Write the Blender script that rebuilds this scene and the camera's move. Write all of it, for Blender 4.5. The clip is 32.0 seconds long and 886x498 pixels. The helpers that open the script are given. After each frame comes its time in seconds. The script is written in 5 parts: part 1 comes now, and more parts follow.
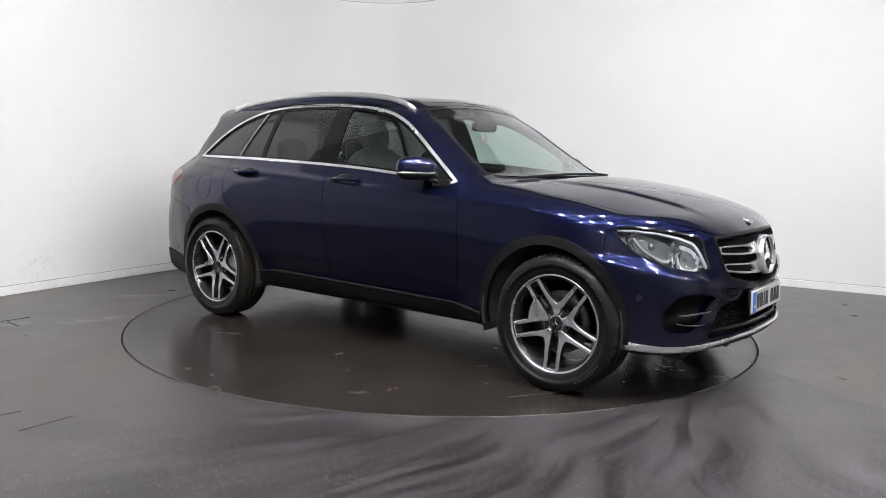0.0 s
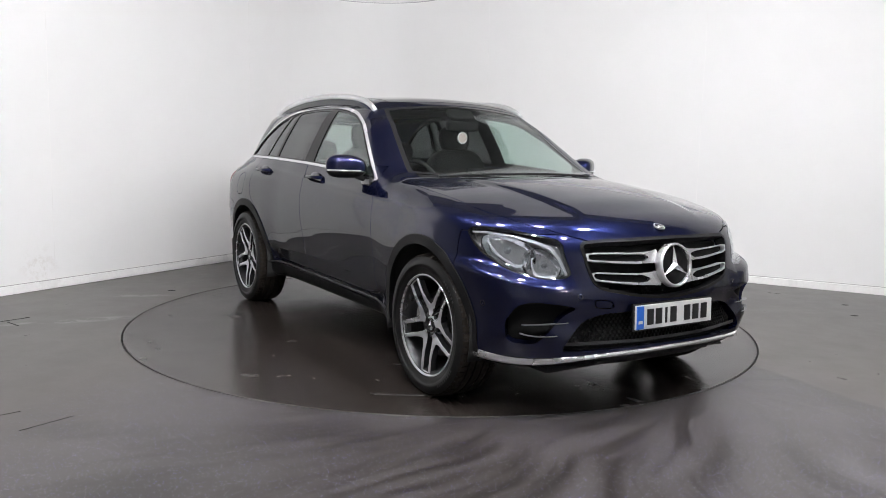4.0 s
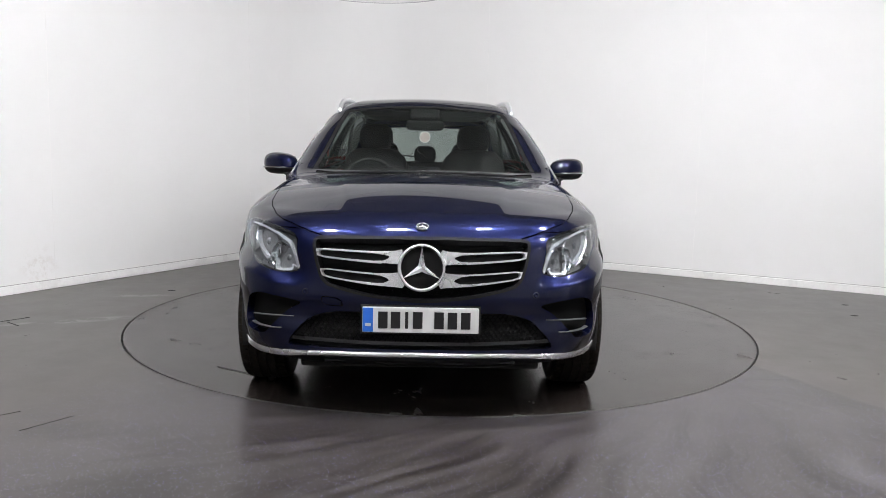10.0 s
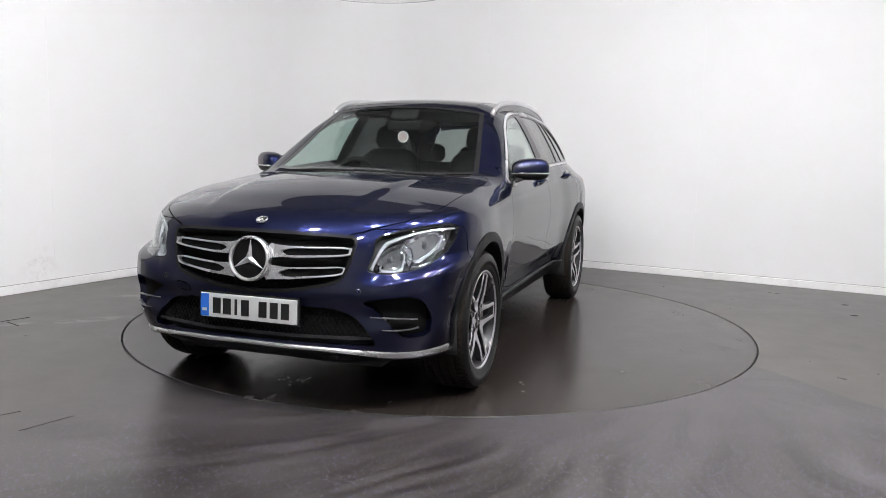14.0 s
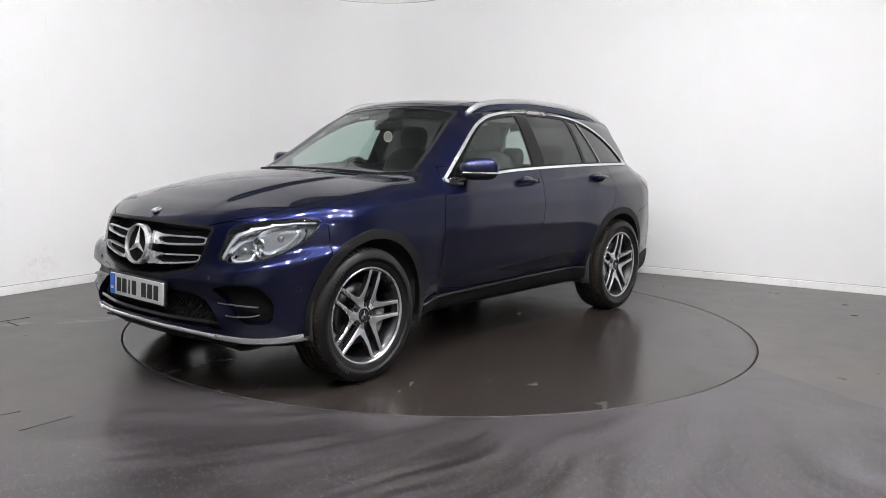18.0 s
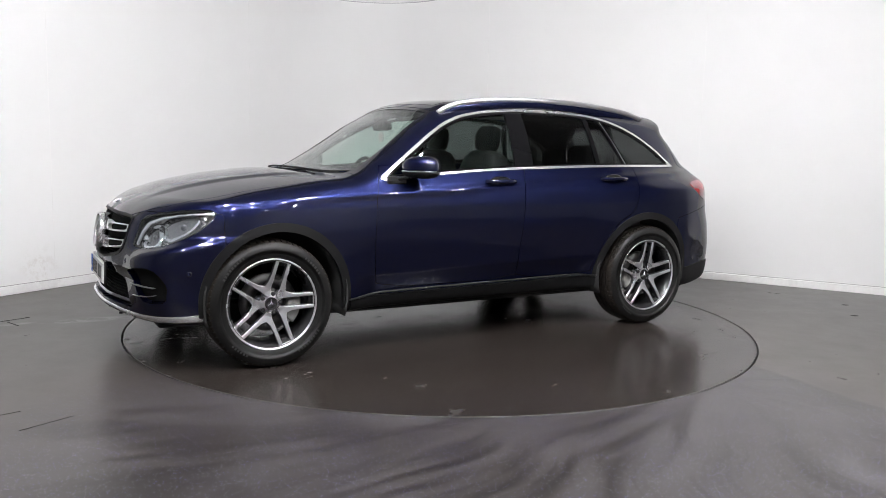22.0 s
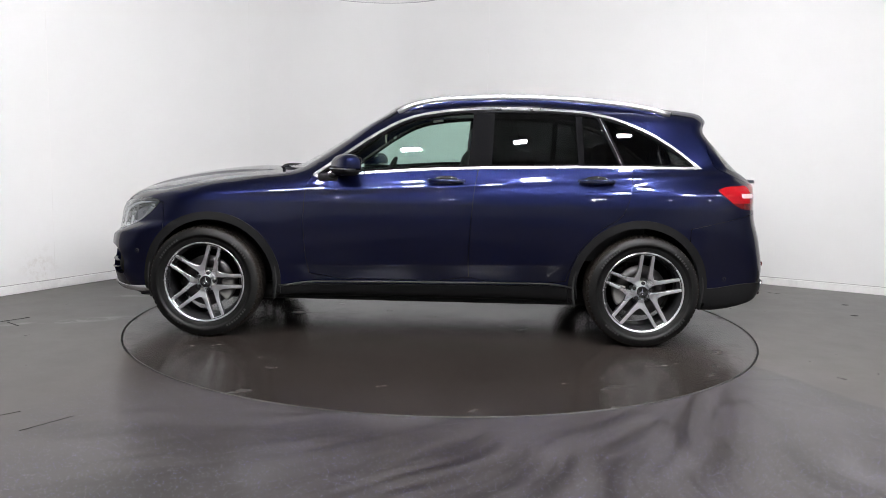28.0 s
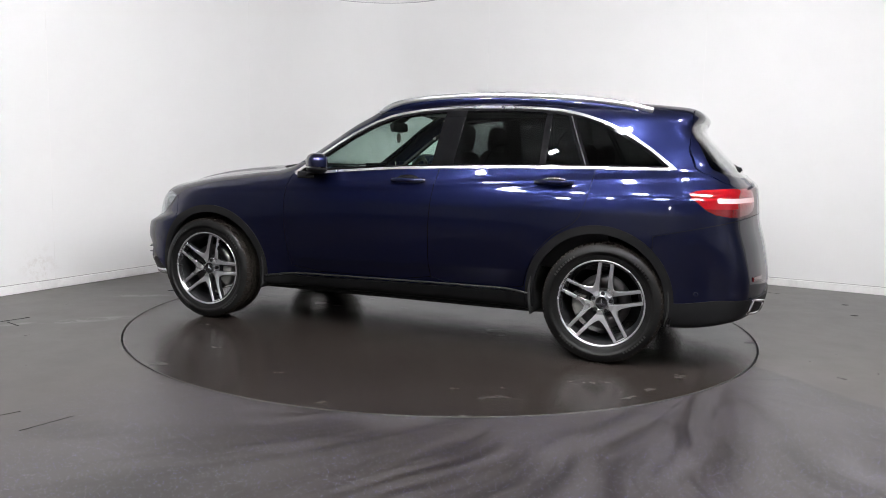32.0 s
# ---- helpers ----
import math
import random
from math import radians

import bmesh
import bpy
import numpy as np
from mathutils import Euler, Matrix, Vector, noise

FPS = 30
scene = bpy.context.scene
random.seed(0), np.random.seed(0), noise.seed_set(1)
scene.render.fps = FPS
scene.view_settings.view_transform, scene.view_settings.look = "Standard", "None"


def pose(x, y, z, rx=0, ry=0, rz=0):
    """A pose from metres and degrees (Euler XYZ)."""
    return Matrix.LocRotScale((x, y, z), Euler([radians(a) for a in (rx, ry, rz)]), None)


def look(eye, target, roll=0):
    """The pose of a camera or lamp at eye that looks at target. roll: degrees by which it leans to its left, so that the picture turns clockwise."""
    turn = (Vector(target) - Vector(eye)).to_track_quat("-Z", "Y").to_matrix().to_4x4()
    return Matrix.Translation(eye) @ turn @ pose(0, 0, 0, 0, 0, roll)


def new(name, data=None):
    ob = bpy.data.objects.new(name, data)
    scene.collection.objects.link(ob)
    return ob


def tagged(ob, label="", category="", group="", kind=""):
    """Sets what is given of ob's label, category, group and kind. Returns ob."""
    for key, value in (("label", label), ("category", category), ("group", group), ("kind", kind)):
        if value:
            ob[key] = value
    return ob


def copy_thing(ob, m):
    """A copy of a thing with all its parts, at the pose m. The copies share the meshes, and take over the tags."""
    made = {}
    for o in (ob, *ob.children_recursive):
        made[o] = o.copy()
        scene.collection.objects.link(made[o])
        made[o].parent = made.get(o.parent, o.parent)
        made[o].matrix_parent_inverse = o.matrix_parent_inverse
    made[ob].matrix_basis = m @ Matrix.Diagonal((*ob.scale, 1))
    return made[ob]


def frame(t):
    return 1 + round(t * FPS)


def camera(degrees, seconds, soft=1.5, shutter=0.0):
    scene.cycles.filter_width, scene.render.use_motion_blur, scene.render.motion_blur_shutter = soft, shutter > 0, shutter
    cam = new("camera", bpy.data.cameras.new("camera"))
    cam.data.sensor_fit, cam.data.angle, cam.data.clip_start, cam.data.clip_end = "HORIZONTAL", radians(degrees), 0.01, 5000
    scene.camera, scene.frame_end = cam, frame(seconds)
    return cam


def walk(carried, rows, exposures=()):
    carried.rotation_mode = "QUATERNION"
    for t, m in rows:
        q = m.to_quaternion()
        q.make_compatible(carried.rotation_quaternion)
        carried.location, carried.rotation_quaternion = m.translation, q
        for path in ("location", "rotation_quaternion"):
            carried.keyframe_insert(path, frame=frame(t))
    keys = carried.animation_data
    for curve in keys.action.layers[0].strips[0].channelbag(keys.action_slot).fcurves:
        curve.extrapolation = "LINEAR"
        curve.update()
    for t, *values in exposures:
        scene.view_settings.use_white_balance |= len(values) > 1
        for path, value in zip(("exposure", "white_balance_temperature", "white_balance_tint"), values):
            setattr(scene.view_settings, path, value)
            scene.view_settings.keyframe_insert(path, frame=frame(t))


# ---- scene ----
cam = camera(58.39, 32.0, soft=0.75)
EYE = (-0.003, -5.877, 1.262)
AIM = (EYE[0], EYE[1] + math.cos(radians(7.122)), EYE[2] - math.sin(radians(7.122)))
walk(cam, [(0.0, look(EYE, AIM, 1.264)), (32.0, look(EYE, AIM, 1.264))], exposures=[(0.0, 0.0), (32.0, 0.0)])

# ---- world and light ----
world = bpy.data.worlds.new("world")
scene.world = world
world.use_nodes = True
world.node_tree.nodes["Background"].inputs[0].default_value = (0.6, 0.65, 0.7, 1)
world.node_tree.nodes["Background"].inputs[1].default_value = 0.02
PANEL_GLOW = 846.0


# ---- materials ----
def mat(name, color, rough=0.5, metal=0.0, coat=0.0, spec=0.5):
    m = bpy.data.materials.new(name)
    m.use_nodes = True
    b = m.node_tree.nodes["Principled BSDF"]
    b.inputs["Base Color"].default_value = (*color, 1)
    b.inputs["Roughness"].default_value = rough
    b.inputs["Metallic"].default_value = metal
    b.inputs["Coat Weight"].default_value = coat
    b.inputs["Coat Roughness"].default_value = 0.03
    b.inputs["Specular IOR Level"].default_value = spec
    return m


def noise_tex(nt, scale, detail=4.0, rough=0.55, coords="Object", stretch=(1, 1, 1), turn=0.0, swirl=0.0):
    """Noise with features stretched along a direction turned about z."""
    n, l = nt.nodes, nt.links
    tc, mp, no = n.new("ShaderNodeTexCoord"), n.new("ShaderNodeMapping"), n.new("ShaderNodeTexNoise")
    mp.vector_type = "TEXTURE"
    no.inputs["Distortion"].default_value = swirl
    mp.inputs["Scale"].default_value = stretch
    mp.inputs["Rotation"].default_value = (0, 0, turn)
    no.inputs["Scale"].default_value, no.inputs["Detail"].default_value, no.inputs["Roughness"].default_value = scale, detail, rough
    l.new(tc.outputs[coords], mp.inputs["Vector"])
    l.new(mp.outputs[0], no.inputs["Vector"])
    return no


def ramp(nt, src, stops):
    r = nt.nodes.new("ShaderNodeValToRGB")
    e = r.color_ramp.elements
    while len(e) < len(stops):
        e.new(0.5)
    for el, (p, c) in zip(e, stops):
        el.position = p
        el.color = (*c, 1) if isinstance(c, tuple) else (c, c, c, 1)
    nt.links.new(src, r.inputs[0])
    return r


def mix(nt, fac, a, b, kind="MIX"):
    x = nt.nodes.new("ShaderNodeMix")
    x.data_type, x.blend_type = "RGBA", kind
    for sock, v in ((x.inputs[0], fac), (x.inputs[6], a), (x.inputs[7], b)):
        if hasattr(v, "node"):
            nt.links.new(v, sock)
        else:
            sock.default_value = v if isinstance(v, (int, float)) else (*v, 1)
    return x.outputs[2]


def bump(nt, src, strength, dist=0.01):
    b = nt.nodes.new("ShaderNodeBump")
    b.inputs["Strength"].default_value, b.inputs["Distance"].default_value = strength, dist
    nt.links.new(src, b.inputs["Height"])
    nt.links.new(b.outputs[0], nt.nodes["Principled BSDF"].inputs["Normal"])


def grained(name, color, rough, scale=60, amount=0.25, bumpy=0.1, metal=0.0, coat=0.0, wear=3.0):
    m = mat(name, color, rough, metal, coat)
    nt = m.node_tree
    fine, broad = noise_tex(nt, scale), noise_tex(nt, wear, 3)
    lo, hi = tuple(c * (1 - amount) for c in color), tuple(min(1, c * (1 + amount)) for c in color)
    a = ramp(nt, fine.outputs[0], [(0.3, lo), (0.7, hi)])
    c = mix(nt, 0.35, a.outputs[0], ramp(nt, broad.outputs[0], [(0.35, lo), (0.65, hi)]).outputs[0])
    nt.links.new(c, nt.nodes["Principled BSDF"].inputs["Base Color"])
    r = ramp(nt, broad.outputs[0], [(0.3, max(0.02, rough - 0.06)), (0.7, min(1, rough + 0.06))])
    nt.links.new(r.outputs[0], nt.nodes["Principled BSDF"].inputs["Roughness"])
    if bumpy:
        bump(nt, fine.outputs[0], bumpy, 0.002)
    return m


def value(nt, op, a, b=0.0, c=0.0):
    x = nt.nodes.new("ShaderNodeMath")
    x.operation = op
    for sock, v in zip(x.inputs, (a, b, c)):
        if hasattr(v, "node"):
            nt.links.new(v, sock)
        else:
            sock.default_value = v
    return x.outputs[0]


def side_of(nt, sep, p, q, wobble, soft):
    """0 to 1 across the line from p to q on the floor, with an uneven edge."""
    n = Vector((-(q[1] - p[1]), q[0] - p[0])).normalized()
    d = value(nt, "ADD", value(nt, "MULTIPLY", sep.outputs[0], n.x), value(nt, "MULTIPLY", sep.outputs[1], n.y))
    d = value(nt, "ADD", d, -(n.x * p[0] + n.y * p[1]))
    d = value(nt, "ADD", d, wobble)
    return ramp(nt, value(nt, "MULTIPLY_ADD", d, 0.5 / soft, 0.5), [(0.0, 0.0), (1.0, 1.0)]).outputs[0]


def flecks_of(nt, scale, share):
    n, l = nt.nodes, nt.links
    vo, tc, sep = n.new("ShaderNodeTexVoronoi"), n.new("ShaderNodeTexCoord"), n.new("ShaderNodeSeparateColor")
    vo.inputs["Scale"].default_value = scale
    l.new(tc.outputs["Object"], vo.inputs["Vector"])
    l.new(vo.outputs["Color"], sep.inputs[0])
    dot = ramp(nt, vo.outputs["Distance"], [(0.0, 1.0), (0.17, 1.0), (0.23, 0.0)]).outputs[0]
    pick = ramp(nt, sep.outputs[0], [(1 - share - 0.03, 0.0), (1 - share, 1.0)]).outputs[0]
    hue = ramp(nt, sep.outputs[1], [(0.40, (0.46, 0.46, 0.52)), (0.55, (0.20, 0.18, 0.70)), (0.85, (0.34, 0.30, 0.62))]).outputs[0]
    return value(nt, "MULTIPLY", dot, pick), hue


def smear(nt, sep, x, y, rx, ry, turn):
    """A dried pale smear on the floor: an uneven long patch."""
    c, q = math.cos(radians(turn)), math.sin(radians(turn))
    px, py = value(nt, "ADD", sep.outputs[0], -x), value(nt, "ADD", sep.outputs[1], -y)
    a = value(nt, "ADD", value(nt, "MULTIPLY", px, c / rx), value(nt, "MULTIPLY", py, q / rx))
    b = value(nt, "ADD", value(nt, "MULTIPLY", px, -q / ry), value(nt, "MULTIPLY", py, c / ry))
    far = value(nt, "ADD", value(nt, "MULTIPLY", a, a), value(nt, "MULTIPLY", b, b))
    inside = ramp(nt, value(nt, "MULTIPLY", far, 0.5), [(0.1, 1.0), (0.5, 0.0)]).outputs[0]
    blot = ramp(nt, noise_tex(nt, 9.0, 4, 0.6).outputs[0], [(0.40, 0.0), (0.56, 1.0)]).outputs[0]
    return value(nt, "MULTIPLY", inside, blot)


def mop_strokes(nt):
    """Mop strokes that fan out over the floor from the turntable's edge."""
    n, l = nt.nodes, nt.links
    tc, sep = n.new("ShaderNodeTexCoord"), n.new("ShaderNodeSeparateXYZ")
    l.new(tc.outputs["Object"], sep.inputs[0])
    bend = noise_tex(nt, 0.9, 2, 0.5)
    wave = value(nt, "MULTIPLY_ADD", bend.outputs[0], 0.7, -0.35)
    x = value(nt, "ADD", value(nt, "ADD", sep.outputs[0], -FAN[0]), wave)
    y = value(nt, "MULTIPLY_ADD", sep.outputs[1], -1.0, FAN[1])
    angle = value(nt, "ARCTAN2", x, y)
    far = value(nt, "SQRT", value(nt, "ADD", value(nt, "MULTIPLY", x, x), value(nt, "MULTIPLY", y, y)))
    layers = []
    for turns, along, detail, rough in ((3.4, 0.55, 3.0, 0.5), (17.0, 0.45, 6.0, 0.68)):
        com, no = n.new("ShaderNodeCombineXYZ"), n.new("ShaderNodeTexNoise")
        l.new(value(nt, "MULTIPLY", angle, turns), com.inputs[0])
        l.new(value(nt, "MULTIPLY", far, along), com.inputs[1])
        l.new(com.outputs[0], no.inputs["Vector"])
        no.inputs["Scale"].default_value, no.inputs["Detail"].default_value, no.inputs["Roughness"].default_value = 2.2, detail, rough
        no.inputs["Distortion"].default_value = 0.25
        layers.append(no.outputs[0])
    return value(nt, "ADD", value(nt, "MULTIPLY", layers[0], 0.5), value(nt, "MULTIPLY", layers[1], 0.5))


FAN = (1.45, -1.50)


def floor_mat(name, base, rough, flecks, zones):
    """Dark speckled vinyl: scuffs and mop streaks, flecks, and a zone at the viewer's end toned darker left, paler
    right.
    """
    m = mat(name, base, rough)
    nt = m.node_tree
    n, l = nt.nodes, nt.links
    b = n["Principled BSDF"]
    b.inputs["Specular IOR Level"].default_value = 0.46 if zones else 0.30
    broad, mid = noise_tex(nt, 0.7, 5, 0.6), noise_tex(nt, 4.0, 6, 0.65)
    streak = mop_strokes(nt)
    spots = noise_tex(nt, 7.0, 4, 0.6, stretch=(1.8, 1, 1), turn=0.4)
    lo, hi = tuple(c * 0.75 for c in base), tuple(c * 1.3 for c in base)
    col = ramp(nt, broad.outputs[0], [(0.3, lo), (0.7, hi)]).outputs[0]
    pale = ramp(nt, spots.outputs[0], [(0.57, 0.0), (0.68, 0.5), (0.80, 1.0)]).outputs[0]
    r = ramp(nt, mid.outputs[0], [(0.3, rough - 0.02), (0.7, rough + 0.03)]).outputs[0]
    if zones:
        tc, sep = n.new("ShaderNodeTexCoord"), n.new("ShaderNodeSeparateXYZ")
        l.new(tc.outputs["Object"], sep.inputs[0])
        wob = value(nt, "MULTIPLY_ADD", broad.outputs[0], 1.2, -0.6)
        left = side_of(nt, sep, zones[0], zones[1], wob, 0.35)
        right = side_of(nt, sep, zones[2], zones[3], value(nt, "MULTIPLY", wob, 0.12), 0.02)
        dull = value(nt, "MULTIPLY", left, right)
        sc = ramp(nt, streak, [(0.46, 0.0), (0.58, 1.0)]).outputs[0]
        # tone painted darker left and middle for the car's reflection, paler film right
        worn = ramp(nt, value(nt, "MULTIPLY_ADD", sep.outputs[0], 0.55, -0.35), [(0.0, 0.40), (1.0, 1.0)]).outputs[0]
        col = mix(nt, value(nt, "MULTIPLY", dull, value(nt, "MULTIPLY_ADD", worn, -0.75, 0.75)), col, tuple(c * 0.45 for c in base))
        film = value(nt, "MULTIPLY", value(nt, "MULTIPLY", dull, worn), value(nt, "MULTIPLY_ADD", sc, 0.85, 0.15))
        col = mix(nt, value(nt, "MULTIPLY", film, 0.85), col, (0.090, 0.086, 0.090))
        dark = value(nt, "MULTIPLY", dull, ramp(nt, streak, [(0.41, 0.95), (0.51, 0.0)]).outputs[0])
        col = mix(nt, dark, col, tuple(c * 0.35 for c in base))
        r = value(nt, "ADD", r, value(nt, "MULTIPLY", film, 0.20))
        for x, y, rx, ry, turn in ((-2.50, -0.31, 0.36, 0.09, 27), (-2.50, 0.64, 0.32, 0.06, 12), (-2.95, -0.50, 0.16, 0.05, 35)):
            col = mix(nt, value(nt, "MULTIPLY", smear(nt, sep, x, y, rx, ry, turn), 0.85), col, (0.17, 0.163, 0.158))
        f, hue = flecks_of(nt, 96, 0.62)
        f = value(nt, "MULTIPLY", f, value(nt, "MULTIPLY_ADD", dull, 0.70 * flecks, 0.04 * flecks))
        col = mix(nt, f, col, hue)
    else:
        patch = ramp(nt, noise_tex(nt, 1.6, 2, 0.5).outputs[0], [(0.45, 0.12), (0.62, 1.0)]).outputs[0]
        pale = value(nt, "MULTIPLY", pale, patch)
        swirl = ramp(nt, noise_tex(nt, 2.2, 5, 0.6, stretch=(3.0, 1, 1), turn=0.9, swirl=1.2).outputs[0], [(0.45, 0.0), (0.68, 1.0)]).outputs[0]
        col = mix(nt, value(nt, "MULTIPLY", swirl, 0.18), col, (0.050, 0.043, 0.039))
        col = mix(nt, value(nt, "MULTIPLY", pale, 0.42), col, (0.13, 0.123, 0.115))
        r = value(nt, "ADD", r, value(nt, "MULTIPLY", pale, 0.2))
        f, hue = flecks_of(nt, 62, 0.3)
        col = mix(nt, value(nt, "MULTIPLY", f, 0.04 * flecks), col, hue)
    l.new(col, b.inputs["Base Color"])
    l.new(r, b.inputs["Roughness"])
    bump(nt, noise_tex(nt, 60, 3).outputs[0], 0.04, 0.002)
    return m


def wall_mat():
    m = mat("wall_paint", (0.77, 0.765, 0.76), 0.55)
    nt = m.node_tree
    broad, fine = noise_tex(nt, 0.8, 4), noise_tex(nt, 90, 3)
    col = ramp(nt, broad.outputs[0], [(0.3, (0.755, 0.747, 0.742)), (0.7, (0.785, 0.78, 0.776))]).outputs[0]
    tc, far = nt.nodes.new("ShaderNodeTexCoord"), nt.nodes.new("ShaderNodeVectorMath")
    far.operation = "DISTANCE"
    far.inputs[1].default_value = (0.0, -4.24, 0.20)
    nt.links.new(tc.outputs["Object"], far.inputs[0])
    near = ramp(nt, far.outputs["Value"], [(0.02, 0.42), (0.22, 0.0)]).outputs[0]
    blot = ramp(nt, noise_tex(nt, 14, 5, 0.7).outputs[0], [(0.48, 0.0), (0.62, 1.0)]).outputs[0]
    stain = nt.nodes.new("ShaderNodeMath")
    stain.operation = "MULTIPLY"
    nt.links.new(near, stain.inputs[0])
    nt.links.new(blot, stain.inputs[1])
    col = mix(nt, stain.outputs[0], col, (0.52, 0.47, 0.42))
    nt.links.new(col, nt.nodes["Principled BSDF"].inputs["Base Color"])
    bump(nt, fine.outputs[0], 0.06, 0.002)
    return m


def paint_mat():
    m = mat("navy_metallic_paint", (0.004, 0.007, 0.06), 0.30, 0.86, 1.0)
    nt = m.node_tree
    vo = nt.nodes.new("ShaderNodeTexVoronoi")
    vo.inputs["Scale"].default_value = 700
    tc = nt.nodes.new("ShaderNodeTexCoord")
    nt.links.new(tc.outputs["Object"], vo.inputs["Vector"])
    sep = nt.nodes.new("ShaderNodeSeparateColor")
    nt.links.new(vo.outputs["Color"], sep.inputs[0])
    c = ramp(nt, sep.outputs[0], [(0.2, (0.0072, 0.0098, 0.038)), (0.9, (0.0104, 0.0142, 0.054))])
    nt.links.new(c.outputs[0], nt.nodes["Principled BSDF"].inputs["Base Color"])
    nt.nodes["Principled BSDF"].inputs["Specular Tint"].default_value = (0.02, 0.03, 0.12, 1)
    nt.nodes["Principled BSDF"].inputs["Coat IOR"].default_value = 1.58
    return m


def thin_glass(name, tint):
    """Clear or tinted pane: light passes straight, with a mirror-like sheen that grows at shallow angles."""
    m = bpy.data.materials.new(name)
    m.use_nodes = True
    nt = m.node_tree
    nt.nodes.remove(nt.nodes["Principled BSDF"])
    tr, gl, mx, lw, pw, sc = (nt.nodes.new(k) for k in ("ShaderNodeBsdfTransparent", "ShaderNodeBsdfGlossy", "ShaderNodeMixShader", "ShaderNodeLayerWeight", "ShaderNodeMath", "ShaderNodeMath"))
    tr.inputs[0].default_value = (*tint, 1)
    gl.inputs[0].default_value = (1, 1, 1, 1)
    gl.inputs["Roughness"].default_value = 0.01
    lw.inputs["Blend"].default_value = 0.5
    pw.operation, sc.operation = "POWER", "MULTIPLY_ADD"
    pw.inputs[1].default_value, sc.inputs[1].default_value, sc.inputs[2].default_value = 5.0, 0.90, 0.048
    nt.links.new(lw.outputs["Facing"], pw.inputs[0])
    nt.links.new(pw.outputs[0], sc.inputs[0])
    nt.links.new(sc.outputs[0], mx.inputs[0])
    nt.links.new(tr.outputs[0], mx.inputs[1])
    nt.links.new(gl.outputs[0], mx.inputs[2])
    nt.links.new(mx.outputs[0], nt.nodes["Material Output"].inputs[0])
    return m


def glow_mat(name, color, strength):
    m = mat(name, color, 0.4)
    b = m.node_tree.nodes["Principled BSDF"]
    b.inputs["Emission Color"].default_value = (*color, 1)
    b.inputs["Emission Strength"].default_value = strength
    return m


ZONES = [(-1.56, -1.72), (-1.70, -2.33), (2.27, -1.97), (1.91, -1.20)]
M_FLOOR = floor_mat("speckled_vinyl_floor", (0.043, 0.0355, 0.0315), 0.29, 1.0, ZONES)
M_DISC = floor_mat("turntable_vinyl", (0.022, 0.0178, 0.0158), 0.21, 1.0, None)
M_WALL = wall_mat()
M_SKIRT = grained("white_gloss_trim", (0.8, 0.79, 0.78), 0.3, 40, 0.05, 0.03)
M_SHADE = grained("skirting_shade_grey", (0.42, 0.41, 0.40), 0.8, 60, 0.15, 0.05)
M_CEIL = grained("grey_ceiling", (0.16, 0.16, 0.162), 0.8, 30, 0.2, 0.1)
M_BACK = grained("unseen_wall_grey", (0.42, 0.42, 0.425), 0.6, 60, 0.05, 0.05, wear=0.8)
M_DARKWALL = grained("unseen_wall_dark_grey", (0.24, 0.24, 0.245), 0.7, 60, 0.1, 0.05, wear=0.8)
M_EDGE = grained("worn_aluminium_edge", (0.15, 0.145, 0.14), 0.5, 60, 0.4, 0.05, 0.6)
M_HOOP = grained("grey_lacquered_metal", (0.42, 0.42, 0.43), 0.5, 60, 0.1, 0.0)
M_GAP = mat("dark_joint", (0.008, 0.008, 0.008), 0.7)
M_PAINT = paint_mat()
M_CHROME = mat("polished_chrome", (0.80, 0.78, 0.79), 0.08, 1.0)
M_SATIN = grained("satin_aluminium", (0.74, 0.74, 0.75), 0.36, 200, 0.05, 0.0, 1.0)
M_SATINCHROME = grained("brushed_chrome", (0.80, 0.80, 0.81), 0.28, 300, 0.04, 0.0, 0.85)
M_SIDEMARK = grained("worn_grey_rubber", (0.05, 0.05, 0.05), 0.5, 60, 0.4, 0.05)
M_REFLECT = grained("dull_reflector", (0.74, 0.74, 0.75), 0.14, 100, 0.1, 0.0, 1.0)
M_MESH = mat("dark_mesh_plastic", (0.010, 0.010, 0.010), 0.7, spec=0.05)
M_FIN = mat("gloss_black_fin", (0.16, 0.16, 0.17), 0.3, 0.6, 0.3)
M_GUIDE = mat("frosted_light_guide", (0.48, 0.49, 0.51), 0.25, 0.1, 0.5)
M_CLAD = grained("black_grained_plastic", (0.008, 0.008, 0.0086), 0.55, 400, 0.3, 0.12)
M_PILLAR = mat("black_pillar_film", (0.005, 0.005, 0.0055), 0.07, spec=0.14)
M_SILL = grained("black_sill_plastic", (0.010, 0.010, 0.0105), 0.4, 400, 0.3, 0.1)
M_SILLEDGE = grained("sill_edge_lit_grey", (0.012, 0.012, 0.0125), 0.4, 200, 0.2, 0.05)
M_GLOSSBLACK = mat("gloss_black_trim", (0.010, 0.010, 0.011), 0.12, 0, 0.6)
M_RUBBER = grained("tyre_rubber", (0.008, 0.0079, 0.0077), 0.42, 90, 0.35, 0.15)
M_TREAD = grained("dusty_tread_rubber", (0.021, 0.0175, 0.015), 0.85, 50, 0.4, 0.2)
M_RIMDARK = grained("dark_grey_wheel_paint", (0.014, 0.014, 0.015), 0.3, 150, 0.1, 0.0, 0.0, 0.3)
M_RIM = grained("machined_alloy", (0.62, 0.62, 0.64), 0.30, 250, 0.06, 0.0, 0.85, 0.3)
M_TRIM = grained("bright_satin_trim", (0.80, 0.80, 0.81), 0.24, 300, 0.03, 0.0, 0.85)
